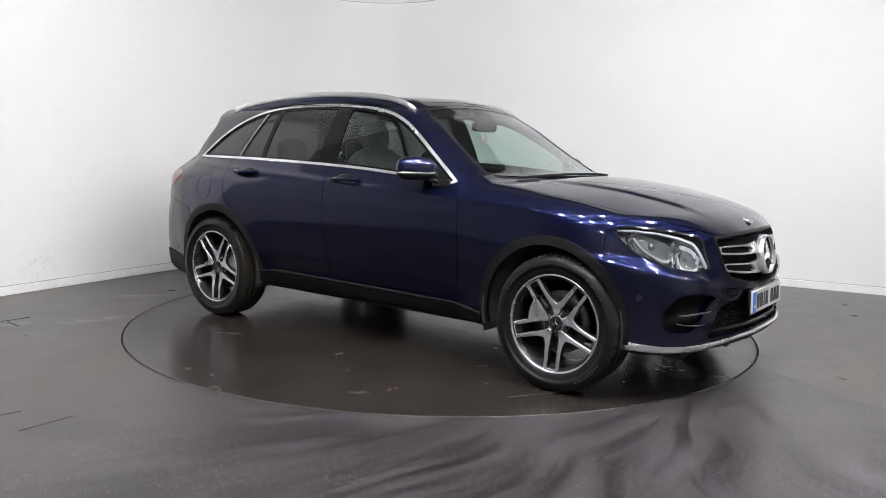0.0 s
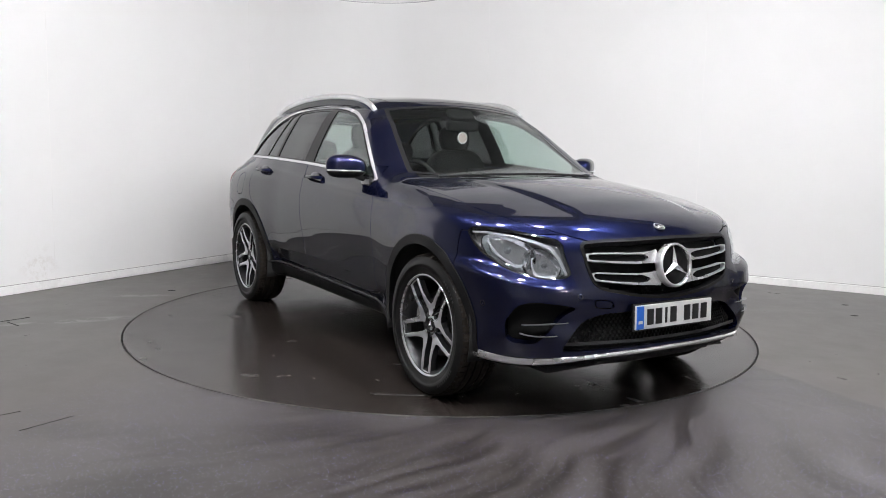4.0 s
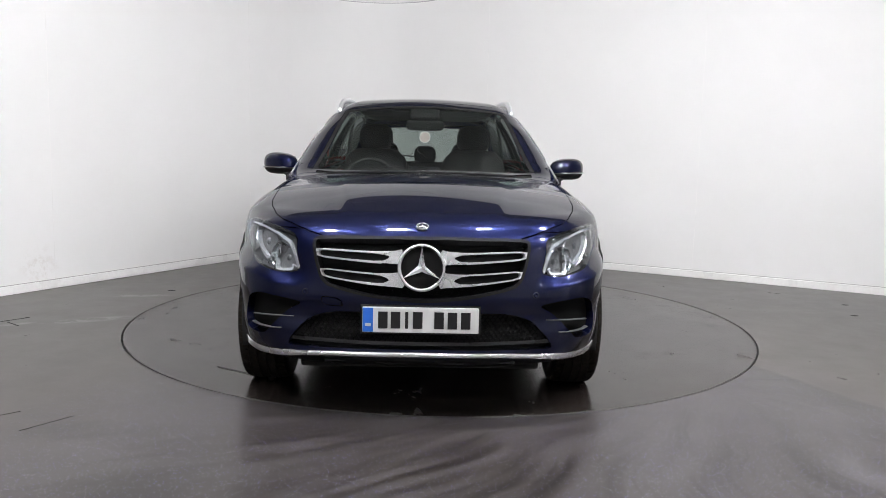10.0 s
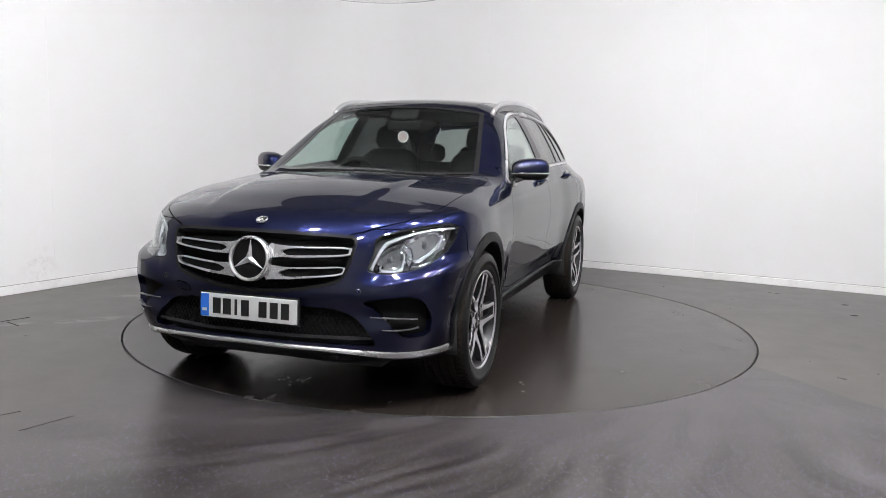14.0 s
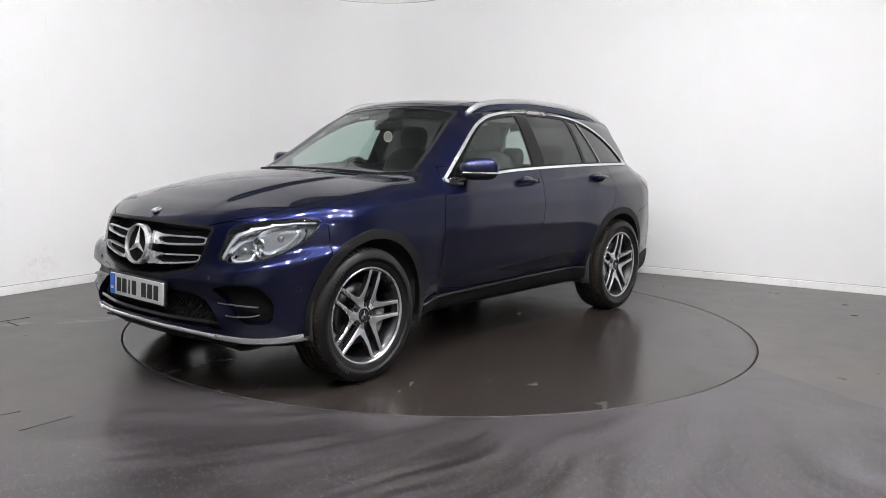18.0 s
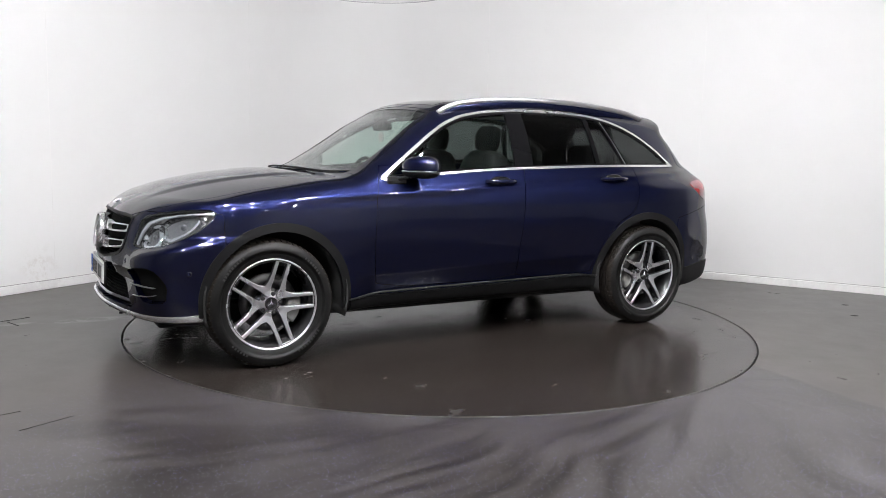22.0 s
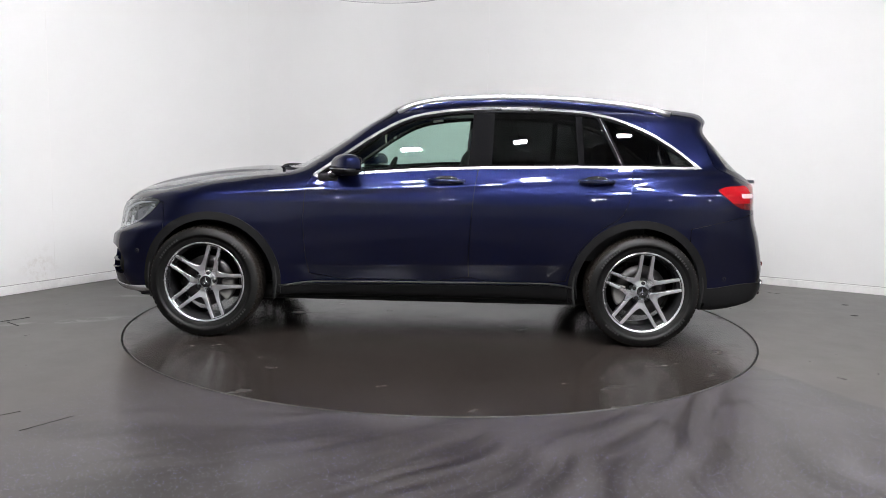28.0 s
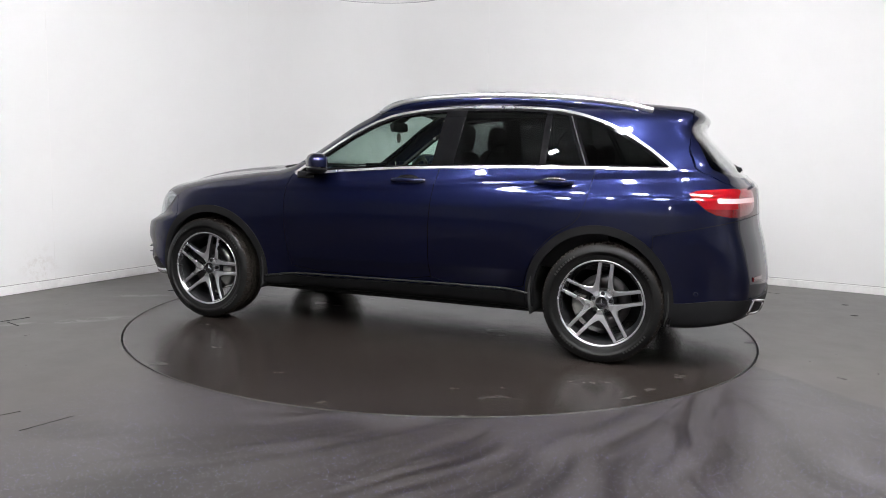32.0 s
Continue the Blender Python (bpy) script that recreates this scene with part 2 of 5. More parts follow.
M_DISCMETAL = grained("brake_disc_steel", (0.12, 0.115, 0.115), 0.4, 80, 0.15, 0.05, 1.0)
M_CALIPER = grained("grey_caliper_paint", (0.24, 0.235, 0.225), 0.4, 60, 0.1, 0.05)
M_GLASS = thin_glass("clear_green_glass", (0.86, 0.95, 0.915))
M_SCREEN = thin_glass("windscreen_glass", (0.80, 0.85, 0.83))
M_PRIVACY = thin_glass("privacy_glass", (0.34, 0.35, 0.35))
M_REARGLASS = thin_glass("rear_window_glass", (0.72, 0.74, 0.73))
M_ROOFGLASS = mat("black_roof_glass", (0.006, 0.007, 0.008), 0.04, 0, 0.5)
M_BLACK = grained("black_interior_plastic", (0.020, 0.020, 0.021), 0.55, 120, 0.2, 0.1)
M_LEATHER = grained("black_leather", (0.008, 0.0078, 0.0076), 0.55, 160, 0.25, 0.2)
for m_, level in ((M_RUBBER, 0.26), (M_CLAD, 0.20), (M_SILL, 0.10), (M_TREAD, 0.1), (M_LEATHER, 0.2), (M_BLACK, 0.22)):
    m_.node_tree.nodes["Principled BSDF"].inputs["Specular IOR Level"].default_value = level
M_LINER = mat("wheel_liner_felt", (0.018, 0.018, 0.018), 0.95)
M_LAMPGLASS = thin_glass("lamp_cover", (0.9, 0.92, 0.93))
M_LAMPIN = grained("lamp_grey_bezel", (0.19, 0.19, 0.195), 0.28, 100, 0.1, 0.0, 0.25)
M_DRL = mat("pink_light_guide", (0.70, 0.48, 0.48), 0.2, 0, 0.5)
M_RED = mat("red_lamp_lens", (0.25, 0.004, 0.008), 0.08, 0, 1.0)
M_REDDARK = mat("dark_red_lamp_lens", (0.11, 0.003, 0.005), 0.1, 0, 1.0)
M_PLATE = mat("white_plate", (0.56, 0.56, 0.55), 0.4)
M_BLUE = mat("blue_plate_band", (0.02, 0.13, 0.55), 0.35)
M_INK = mat("black_plate_ink", (0.01, 0.01, 0.01), 0.4)
M_CREAM = grained("cream_card", (0.36, 0.28, 0.26), 0.6, 40, 0.15, 0.0)
M_PANEL = glow_mat("lit_diffuser", (0.982, 0.978, 1.0), PANEL_GLOW)


# ---- mesh helpers ----
def part(name, bm, material, parent=None, label="", smooth=True):
    me = bpy.data.meshes.new(name)
    bm.to_mesh(me)
    bm.free()
    return put_mesh(name, me, material, parent, label, smooth)


def put_mesh(name, me, material, parent=None, label="", smooth=True):
    ms = material if isinstance(material, (list, tuple)) else [material]
    for m in ms:
        me.materials.append(m)
    if smooth:
        me.shade_smooth()
    ob = new(name, me)
    if parent:
        ob.parent = parent
    if label:
        ob["label"] = label
    return ob


def box(size, at=(0, 0, 0), bevel=0.0, seg=2, turn=None):
    bm = bmesh.new()
    bmesh.ops.create_cube(bm, size=1)
    bmesh.ops.scale(bm, vec=size, verts=bm.verts)
    if bevel:
        bmesh.ops.bevel(bm, geom=bm.edges[:], offset=bevel, segments=seg, profile=0.6, affect="EDGES")
    m = Matrix.Translation(at)
    if turn is not None:
        m = m @ turn.to_4x4()
    bmesh.ops.transform(bm, matrix=m, verts=bm.verts)
    return bm


def join(*bms):
    out = bms[0]
    for b in bms[1:]:
        me = bpy.data.meshes.new("tmp")
        b.to_mesh(me)
        b.free()
        out.from_mesh(me)
        bpy.data.meshes.remove(me)
    return out


def spin(profile, steps=64, axis="y", arc=None):
    """Lathe of (radius, along) pairs about an axis through the origin; closed ring profile."""
    bm = bmesh.new()
    rings = []
    full = arc is None
    n = steps if full else steps + 1
    for i in range(n):
        a = (2 * math.pi * i / steps) if full else arc[0] + (arc[1] - arc[0]) * i / steps
        c, s = math.cos(a), math.sin(a)
        ring = []
        for r, h in profile:
            p = {"y": (r * c, h, r * s), "z": (r * c, r * s, h), "x": (h, r * c, r * s)}[axis]
            ring.append(bm.verts.new(p))
        rings.append(ring)
    m = len(profile)
    for i in range(n if full else n - 1):
        a, b = rings[i], rings[(i + 1) % n]
        for j in range(m):
            bm.faces.new((a[j], a[(j + 1) % m], b[(j + 1) % m], b[j]))
    if not full:
        bm.faces.new(rings[0])
        bm.faces.new(rings[-1][::-1])
    bmesh.ops.recalc_face_normals(bm, faces=bm.faces)
    return bm


def tube(points, radius, sides=8, closed=False, flat=1.0):
    """A bar swept along points; flat squashes it across the second side axis."""
    pts = [Vector(p) for p in points]
    bm = bmesh.new()
    rings = []
    n = len(pts)
    for i, p in enumerate(pts):
        a = pts[(i - 1) % n] if closed or i else pts[0]
        b = pts[(i + 1) % n] if closed or i < n - 1 else pts[-1]
        d = (b - a).normalized()
        side = d.cross(Vector((0, 0, 1)))
        side = side.normalized() if side.length > 1e-3 else Vector((1, 0, 0))
        up = side.cross(d)
        rings.append([bm.verts.new(p + side * math.cos(2 * math.pi * k / sides) * radius + up * math.sin(2 * math.pi * k / sides) * radius * flat) for k in range(sides)])
    for i in range(n if closed else n - 1):
        a, b = rings[i], rings[(i + 1) % n]
        for k in range(sides):
            bm.faces.new((a[k], a[(k + 1) % sides], b[(k + 1) % sides], b[k]))
    if not closed:
        bm.faces.new(rings[0][::-1])
        bm.faces.new(rings[-1])
    bmesh.ops.recalc_face_normals(bm, faces=bm.faces)
    return bm


def egg_disc(r):
    bm = bmesh.new()
    bmesh.ops.create_cone(bm, cap_ends=True, segments=10, radius1=r, radius2=r * 0.8, depth=0.002)
    for v in bm.verts:
        v.co.x *= 1.8
    return bm


# ---- the studio ----
ROOM_TURN = -28.87
CORNER = Vector((-1.385, 4.511, 0))
E1 = Vector((math.cos(radians(ROOM_TURN)), math.sin(radians(ROOM_TURN)), 0))
E2 = Vector((E1.y, -E1.x, 0))
LONG, WIDE, HIGH, THICK = 12.5, 13.0, 4.8, 0.15
COVE = 1.10
DISC_R = 2.232
DISC_AT = Vector((-0.010, 0, 0))


def room(u, v, z=0.0):
    """A place in the studio: u metres along one wall and v along the other, from their corner."""
    return CORNER + E1 * u + E2 * v + Vector((0, 0, z))


def room_box(name, u0, u1, v0, v1, z0, z1, material, bevel=0.0, kind="structure", label=""):
    bm = box((u1 - u0, v1 - v0, z1 - z0), bevel=bevel)
    bmesh.ops.transform(bm, matrix=Matrix.Translation(((u1 + u0) / 2, -(v0 + v1) / 2, (z0 + z1) / 2)), verts=bm.verts)
    ob = part(name, bm, material, smooth=False)
    ob.matrix_basis = Matrix.Translation(CORNER) @ Matrix.Rotation(radians(ROOM_TURN), 4, "Z")
    if kind:
        tagged(ob, label=label, kind=kind)
    return ob


def ring_plane(name, outer, r, z, material, depth, steps=160):
    """Floor with a round well cut through it."""
    bm = bmesh.new()
    hi = [bm.verts.new((r * math.cos(2 * math.pi * i / steps), r * math.sin(2 * math.pi * i / steps), z)) for i in range(steps)]
    lo = [bm.verts.new((v.co.x, v.co.y, z - depth)) for v in hi]
    far = [bm.verts.new((outer * math.cos(2 * math.pi * i / steps), outer * math.sin(2 * math.pi * i / steps), z)) for i in range(steps)]
    for i in range(steps):
        j = (i + 1) % steps
        bm.faces.new((far[i], far[j], hi[j], hi[i]))
        bm.faces.new((hi[i], hi[j], lo[j], lo[i]))
    bmesh.ops.recalc_face_normals(bm, faces=bm.faces)
    return part(name, bm, material, smooth=False)


floor = tagged(ring_plane("floor", 14.0, DISC_R + 0.006, 0.0, M_FLOOR, 0.06), "dark grey speckled vinyl studio floor, scuffed", kind="structure")
bm = bmesh.new()
bmesh.ops.create_circle(bm, cap_ends=True, radius=DISC_R + 0.02, segments=96)
well = tagged(part("floor_well", bm, M_GAP, smooth=False), "dark bottom of the turntable pit", kind="structure")
well.location = DISC_AT + Vector((0, 0, -0.058))
floor.location = DISC_AT
tagged(room_box("wall_north", COVE, 8.6, -THICK, 0, -0.06, HIGH, M_WALL), "white painted panelled studio wall")
tagged(room_box("wall_west", -THICK, 0, COVE, 5.4, -0.06, HIGH, M_WALL), "white painted studio wall, scuffed near the floor")
# walls out of view, their greys set by what the car should reflect
tagged(room_box("wall_north_end", 8.6, LONG, -THICK, 0, -0.06, HIGH, M_BACK), "grey studio wall out of view, toned for reflections in the car")
tagged(room_box("wall_west_end", -THICK, 0, 5.4, WIDE, -0.06, HIGH, M_DARKWALL), "darker grey studio wall out of view, toned for reflections in the car")
tagged(room_box("wall_south", -THICK, LONG, WIDE, WIDE + THICK, -0.06, HIGH, M_BACK), "grey studio wall out of view, toned for reflections in the car")
tagged(room_box("wall_east", LONG, LONG + THICK, -THICK, WIDE + THICK, -0.06, HIGH, M_BACK), "grey studio wall out of view, toned for reflections in the car")
tagged(room_box("ceiling", -THICK, LONG + THICK, -THICK, WIDE + THICK, HIGH, HIGH + 0.1, M_CEIL), "grey painted studio ceiling")
# the two white walls run into each other in a hollow curve
def cove(name, r, z0, z1, thick, material, label):
    bm = bmesh.new()
    rings = []
    for k in range(41):
        a = math.pi / 2 * k / 40
        c, q = math.cos(a), math.sin(a)
        rings.append([bm.verts.new((COVE - d * c, -(COVE - d * q), z)) for d, z in ((r, z0), (r, z1), (r + thick, z1), (r + thick, z0))])
    for p, q in zip(rings[:-1], rings[1:]):
        for k in range(4):
            bm.faces.new((p[k], p[(k + 1) % 4], q[(k + 1) % 4], q[k]))
    bmesh.ops.recalc_face_normals(bm, faces=bm.faces)
    ob = tagged(part(name, bm, material), label, kind="structure")
    ob.matrix_basis = Matrix.Translation(CORNER) @ Matrix.Rotation(radians(ROOM_TURN), 4, "Z")
    ob.data.set_sharp_from_angle(angle=radians(40))


cove("wall_corner", COVE, -0.06, HIGH, THICK, M_WALL, "hollow white corner between the studio walls")
cove("baseboard_corner", COVE - 0.021, 0.0, 0.072, 0.021, M_SKIRT, "curved white skirting board")
tagged(room_box("baseboard_north", COVE, 8.6, 0, 0.021, 0, 0.072, M_SKIRT, 0.006), "white gloss skirting board")
tagged(room_box("baseboard_west", 0, 0.021, COVE, 5.4, 0, 0.072, M_SKIRT, 0.006), "white gloss skirting board")
# thin grey strips put in as the shade line over the skirting
tagged(room_box("baseboard_shade_north", COVE, 8.6, 0, 0.004, 0.072, 0.078, M_SHADE), "grey strip for the shade line above the skirting board")
tagged(room_box("baseboard_shade_west", 0, 0.004, COVE, 5.4, 0.072, 0.078, M_SHADE), "grey strip for the shade line above the skirting board")


def stage(d, s, z=0.0):
    """A place by its distance from the corner along the room's diagonal and its distance to the side of it."""
    s -= 0.15
    return room((d + s) / math.sqrt(2), (d - s) / math.sqrt(2), z)


LAMP_W, LAMP_H, LAMP_Z, LAMP_TILT = 0.20, 0.09, 3.40, 39


def floodlight(tilt):
    e = tagged(new("floodlight"), "oblong lit white floodlight on a ceiling bracket, out of view; rear row added as fill", "floodlight", "floodlights under the ceiling")
    t = 0.02
    part("housing", box((LAMP_W + 2 * t, LAMP_H + 2 * t, 0.05), (0, 0, 0.03), 0.008), M_CLAD, e, "black lamp housing", smooth=False)
    part("diffuser", box((LAMP_W, LAMP_H, 0.012), (0, 0, 0.0)), M_PANEL, e, "glowing white diffuser", smooth=False)
    up = Matrix.Rotation(radians(-tilt), 3, "X") @ Vector((0, 0, HIGH - LAMP_Z))
    part("bracket", tube([(0, 0, 0.05), up], 0.012, 8), M_CLAD, e, "black bracket")
    return e


def flood_pose(d, s, tilt=None):
    # lamps look along the diagonal towards the corner, and down
    turn = math.atan2(-(E1 + E2).y, -(E1 + E2).x) - math.pi / 2
    return Matrix.Translation(stage(d, s, LAMP_Z)) @ Matrix.Rotation(turn, 4, "Z") @ Matrix.Rotation(radians(LAMP_TILT if tilt is None else tilt), 4, "X")


LAMPS = [(6.8, s) for s in (-2.0, -0.8, 0.4, 1.6)] + [(8.4, s) for s in (-3.0, -1.7, -0.4, 0.9, 2.2, 3.5)]
first = floodlight(LAMP_TILT)
first.matrix_basis = flood_pose(*LAMPS[0])
for d, s in LAMPS[1:]:
    copy_thing(first, flood_pose(d, s))
# added fill lamps, aimed backwards to brighten the walls behind the viewer
back = floodlight(-40)
back.matrix_basis = flood_pose(11.2, -3.6, -40)
for s in (-1.8, 0.0, 1.8, 3.6):
    copy_thing(back, flood_pose(11.2, s, -40))

# ---- turntable ----
turntable = tagged(new("turntable"), "round dark grey turntable flush with the floor, stained", "turntable")
bm = spin([(0.001, -0.05), (DISC_R - 0.010, -0.05), (DISC_R - 0.010, 0.0), (0.001, 0.0)], 160, "z")
part("disc", bm, M_DISC, turntable, smooth=False)
part("edge_ring", spin([(DISC_R - 0.010, -0.05), (DISC_R - 0.006, -0.05), (DISC_R - 0.006, -0.001), (DISC_R - 0.010, 0.0005)], 160, "z"), M_EDGE, turntable, "pale worn metal edge", smooth=False)
# thin dark seam of a hatch in the disc, near the car's wheel
bm = box((0.30, 0.009, 0.004), (0, 0, 0.0))
ob = part("hatch_seam", bm, M_GAP, turntable, "thin dark seam of a floor hatch", smooth=False)
ob.matrix_basis = pose(1.50, -1.18, 0.0005, 0, 0, 57)
# paler strip along one side of the seam
ob = part("hatch_edge", box((0.26, 0.004, 0.003)), M_EDGE, turntable, "pale strip beside a floor hatch seam", smooth=False)
ob.matrix_basis = pose(1.508, -1.185, 0.0005, 0, 0, 57)
# joints between the wall sheets, and a long seam in the floor
for u in (2.12, 4.55, 6.99):
    tagged(room_box("wall_joint", u - 0.002, u + 0.002, 0.0, 0.0010, 0.09, HIGH, M_SKIRT), "faint joint between white wall sheets", kind="structure")
for v in (1.66, 4.10):
    tagged(room_box("wall_joint", 0.0, 0.0010, v - 0.002, v + 0.002, 0.09, HIGH, M_SKIRT), "faint joint between white wall sheets", kind="structure")

# lids and specks in the floor
for x, y, length, turn in ((-3.03, -0.36, 0.20, 53), (-2.97, -0.50, 0.16, -38), (-3.12, -0.62, 0.14, -38)):
    ob = tagged(part("floor_seam", box((length, 0.008, 0.003)), M_GAP, smooth=False), "thin dark seam of a floor lid", kind="structure")
    ob.matrix_basis = pose(x, y, 0.0008, 0, 0, turn)
for x, y, length, turn in ((-1.77, -2.43, 0.25, 55), (-2.02, -2.33, 0.14, 45)):
    ob = tagged(part("floor_scratch", box((length, 0.0025, 0.003)), M_TREAD, smooth=False), "faint dark scratch in the vinyl floor", kind="structure")
    ob.matrix_basis = pose(x, y, 0.0, 0, 0, turn)
for x, y in ((3.505, 0.917), (3.35, 0.45), (-2.35, 0.9)):
    ob = tagged(part("floor_speck", egg_disc(0.02), M_GAP, smooth=False), "small dark mark on the floor", kind="structure")
    ob.matrix_basis = pose(x, y, 0.0008)

# round pendant hoop high over the turntable
hoop = tagged(new("pendant_ring_light"), "large grey round pendant ring hanging high over the floor", "pendant light")
hoop.matrix_basis = Matrix.Translation((-0.55, 0.25, 2.447))
part("ring", spin([(0.600, 0.0), (0.605, 0.0), (0.605, 0.007), (0.600, 0.007)], 72, "z"), M_HOOP, hoop, smooth=False)
for k in range(3):
    a = 2 * math.pi * k / 3
    part("suspension_wire", tube([(0.58 * math.cos(a), 0.58 * math.sin(a), 0.02), (0.3 * math.cos(a), 0.3 * math.sin(a), HIGH - 2.44)], 0.002, 5), M_CHROME, hoop)
# ---- the car's body as a smooth solid, cut into its panels ----
# car space: x forward, y to its left, z up, origin on the ground midway between the axles
def smooth_curve(xs, ys):
    """A shape-keeping cubic through control points; level past its ends."""
    xs, ys = np.array(xs, float), np.array(ys, float)
    h, d = np.diff(xs), np.diff(ys) / np.diff(xs)
    m = np.zeros_like(ys)
    m[0], m[-1] = d[0], d[-1]
    for i in range(1, len(xs) - 1):
        if d[i - 1] * d[i] > 0:
            w1, w2 = 2 * h[i] + h[i - 1], h[i] + 2 * h[i - 1]
            m[i] = (w1 + w2) / (w1 / d[i - 1] + w2 / d[i])

    def at(x):
        x = np.clip(x, xs[0], xs[-1])
        i = np.clip(np.searchsorted(xs, x) - 1, 0, len(h) - 1)
        t = (x - xs[i]) / h[i]
        return ((2 * t**3 - 3 * t**2 + 1) * ys[i] + (t**3 - 2 * t**2 + t) * h[i] * m[i] + (3 * t**2 - 2 * t**3) * ys[i + 1] + (t**3 - t**2) * h[i] * m[i + 1])
    return at


def step(a, b, x):
    t = np.clip((x - a) / (b - a), 0, 1)
    return t * t * (3 - 2 * t)


def smax(a, b, k):
    h = np.maximum(k - np.abs(a - b), 0) / k
    return np.maximum(a, b) + h * h * k * 0.25


# centre line from nose to spoiler, nose and tail profiles by height, widths
TOP = smooth_curve([-2.0, -1.87, -1.6, -1.3, -1.0, -0.6, -0.2, 0.1, 0.25, 0.36, 0.45, 0.6, 0.8, 0.95, 1.06, 1.25, 1.55, 1.8, 2.0, 2.127, 2.2, 2.32],
                   [1.530, 1.560, 1.590, 1.612, 1.627, 1.636, 1.630, 1.609, 1.564, 1.499, 1.447, 1.347, 1.222, 1.144, 1.118, 1.108, 1.076, 1.028, 0.967, 0.926, 0.898, 0.82])
NOSE = smooth_curve([0.18, 0.25, 0.325, 0.40, 0.50, 0.58, 0.70, 0.80, 0.87, 0.95, 1.1], [2.04, 2.15, 2.252, 2.243, 2.225, 2.238, 2.218, 2.196, 2.168, 2.122, 2.0])
TAIL = smooth_curve([0.2, 0.3, 0.5, 0.7, 0.86, 1.0, 1.06, 1.115, 1.17, 1.32, 1.44, 1.5, 1.6], [-2.22, -2.33, -2.37, -2.34, -2.298, -2.285, -2.275, -2.22, -2.155, -2.01, -1.92, -1.945, -1.92])
NOSE_SWEEP = smooth_curve([0, 0.2, 0.4, 0.55, 0.7, 0.8, 0.88, 0.95, 1.1], [0, 0.008, 0.044, 0.088, 0.18, 0.285, 0.41, 0.59, 1.2])
TAIL_SWEEP = smooth_curve([0, 0.3, 0.5, 0.7, 0.8, 0.88, 0.95, 1.1], [0, 0.004, 0.036, 0.100, 0.152, 0.250, 0.43, 0.9])
FLANK = smooth_curve([0.2, 0.28, 0.36, 0.46, 0.56, 0.66, 0.78, 0.90, 0.97, 1.01, 1.06, 1.11, 1.16, 1.22, 1.30, 1.40, 1.48, 1.54, 1.60, 1.7],
                     [-0.10, -0.050, -0.036, -0.032, -0.020, -0.009, -0.001, -0.003, -0.016, -0.028, -0.050, -0.070, -0.091, -0.118, -0.157, -0.212, -0.263, -0.311, -0.372, -0.50])
PLAN = smooth_curve([-2.4, -2.2, -2.0, -1.8, -1.44, -1.1, -0.7, 0, 0.7, 1.1, 1.43, 1.65, 1.9, 2.1, 2.3], [0.74, 0.83, 0.885, 0.925, 0.943, 0.935, 0.918, 0.914, 0.916, 0.928, 0.943, 0.938, 0.905, 0.87, 0.80])
TAPER = smooth_curve([-2.2, -1.83, -1.5, -1.0, -0.5, 0.2], [0.17, 0.10, 0.065, 0.022, 0.0, 0.0])


def body_field(p):
    """Below zero inside the car's outer skin."""
    x, y, z = p[..., 0], np.abs(p[..., 1]), p[..., 2]
    half = PLAN(x) + FLANK(z) - TAPER(x) * step(1.0, 1.2, z) - 0.016 * step(0.76, 1.0, z) * step(0.5, 1.2, x)
    # crease along the foot of the doors: the flank turns in below it
    crease = 0.508 - 0.024 * x
    doors = step(1.02, 0.72, x) * step(-1.12, -0.80, x)
    tuck = 0.80 - z
    half = half - 0.085 * doors * 0.5 * (tuck + np.sqrt(tuck**2 + 0.05**2))
    below = crease - z
    half = half - 0.20 * doors * 0.5 * (below + np.sqrt(below**2 + 0.012**2))
    half = half + 0.006 * doors * np.exp(-np.sqrt(below**2 + 0.01**2) / 0.07)
    # shoulder crease line, rising to the tail lamps
    line = 0.985 - 0.048 * (x - 0.8) + 0.012 * np.maximum(-x, 0)
    half = half + 0.007 * step(1.9, 1.2, x) * np.exp(-((z - line) / 0.022) ** 2)
    side = (y - half) * (1 - 0.13 * step(1.0, 1.2, z))
    xs = x + 0.20 * y * y
    top = z - (TOP(xs) - (0.055 + 0.028 * step(0.9, 1.3, x) - 0.071 * step(1.7, 2.08, x) + 0.035 * step(0.45, 0.1, x)) * y * y)
    # raised edges of the bonnet's power dome
    dome = 0.40 + 0.10 * (1.9 - x)
    top = top - 0.011 * step(0.98, 1.3, x) * (1 - step(1.85, 2.1, x)) * step(dome + 0.035, dome - 0.035, y)
    slope = (TOP(xs + 0.01) - TOP(xs - 0.01)) / 0.02
    top = top / np.sqrt(1 + slope**2)
    under_lamp = 0.665 + 0.22 * np.clip(y - 0.60, 0, 0.3)
    corner = 1 - 0.38 * step(under_lamp + 0.045, under_lamp - 0.045, z) * step(0.26, 0.46, z) * step(0.45, 0.7, y)
    front = (x - (NOSE(z) - NOSE_SWEEP(y) * corner)) * 0.85
    rear = ((TAIL(z) + TAIL_SWEEP(y)) - x) * (0.97 - 0.22 * step(1.05, 1.15, z))
    f = smax(side, top, 0.10)
    f = smax(f, front, 0.09)
    f = smax(f, rear, 0.07)
    under = 0.25 + 0.04 * step(1.9, 1.6, x) - 0.035 * step(-1.7, -1.85, x) + 0.08 * step(-1.9, -2.4, x)
    return smax(f, under - z, 0.03)


def slope_of(p, e=0.004):
    g = np.stack([body_field(p + np.eye(3)[i] * e) - body_field(p - np.eye(3)[i] * e) for i in range(3)], -1) / (2 * e)
    return g


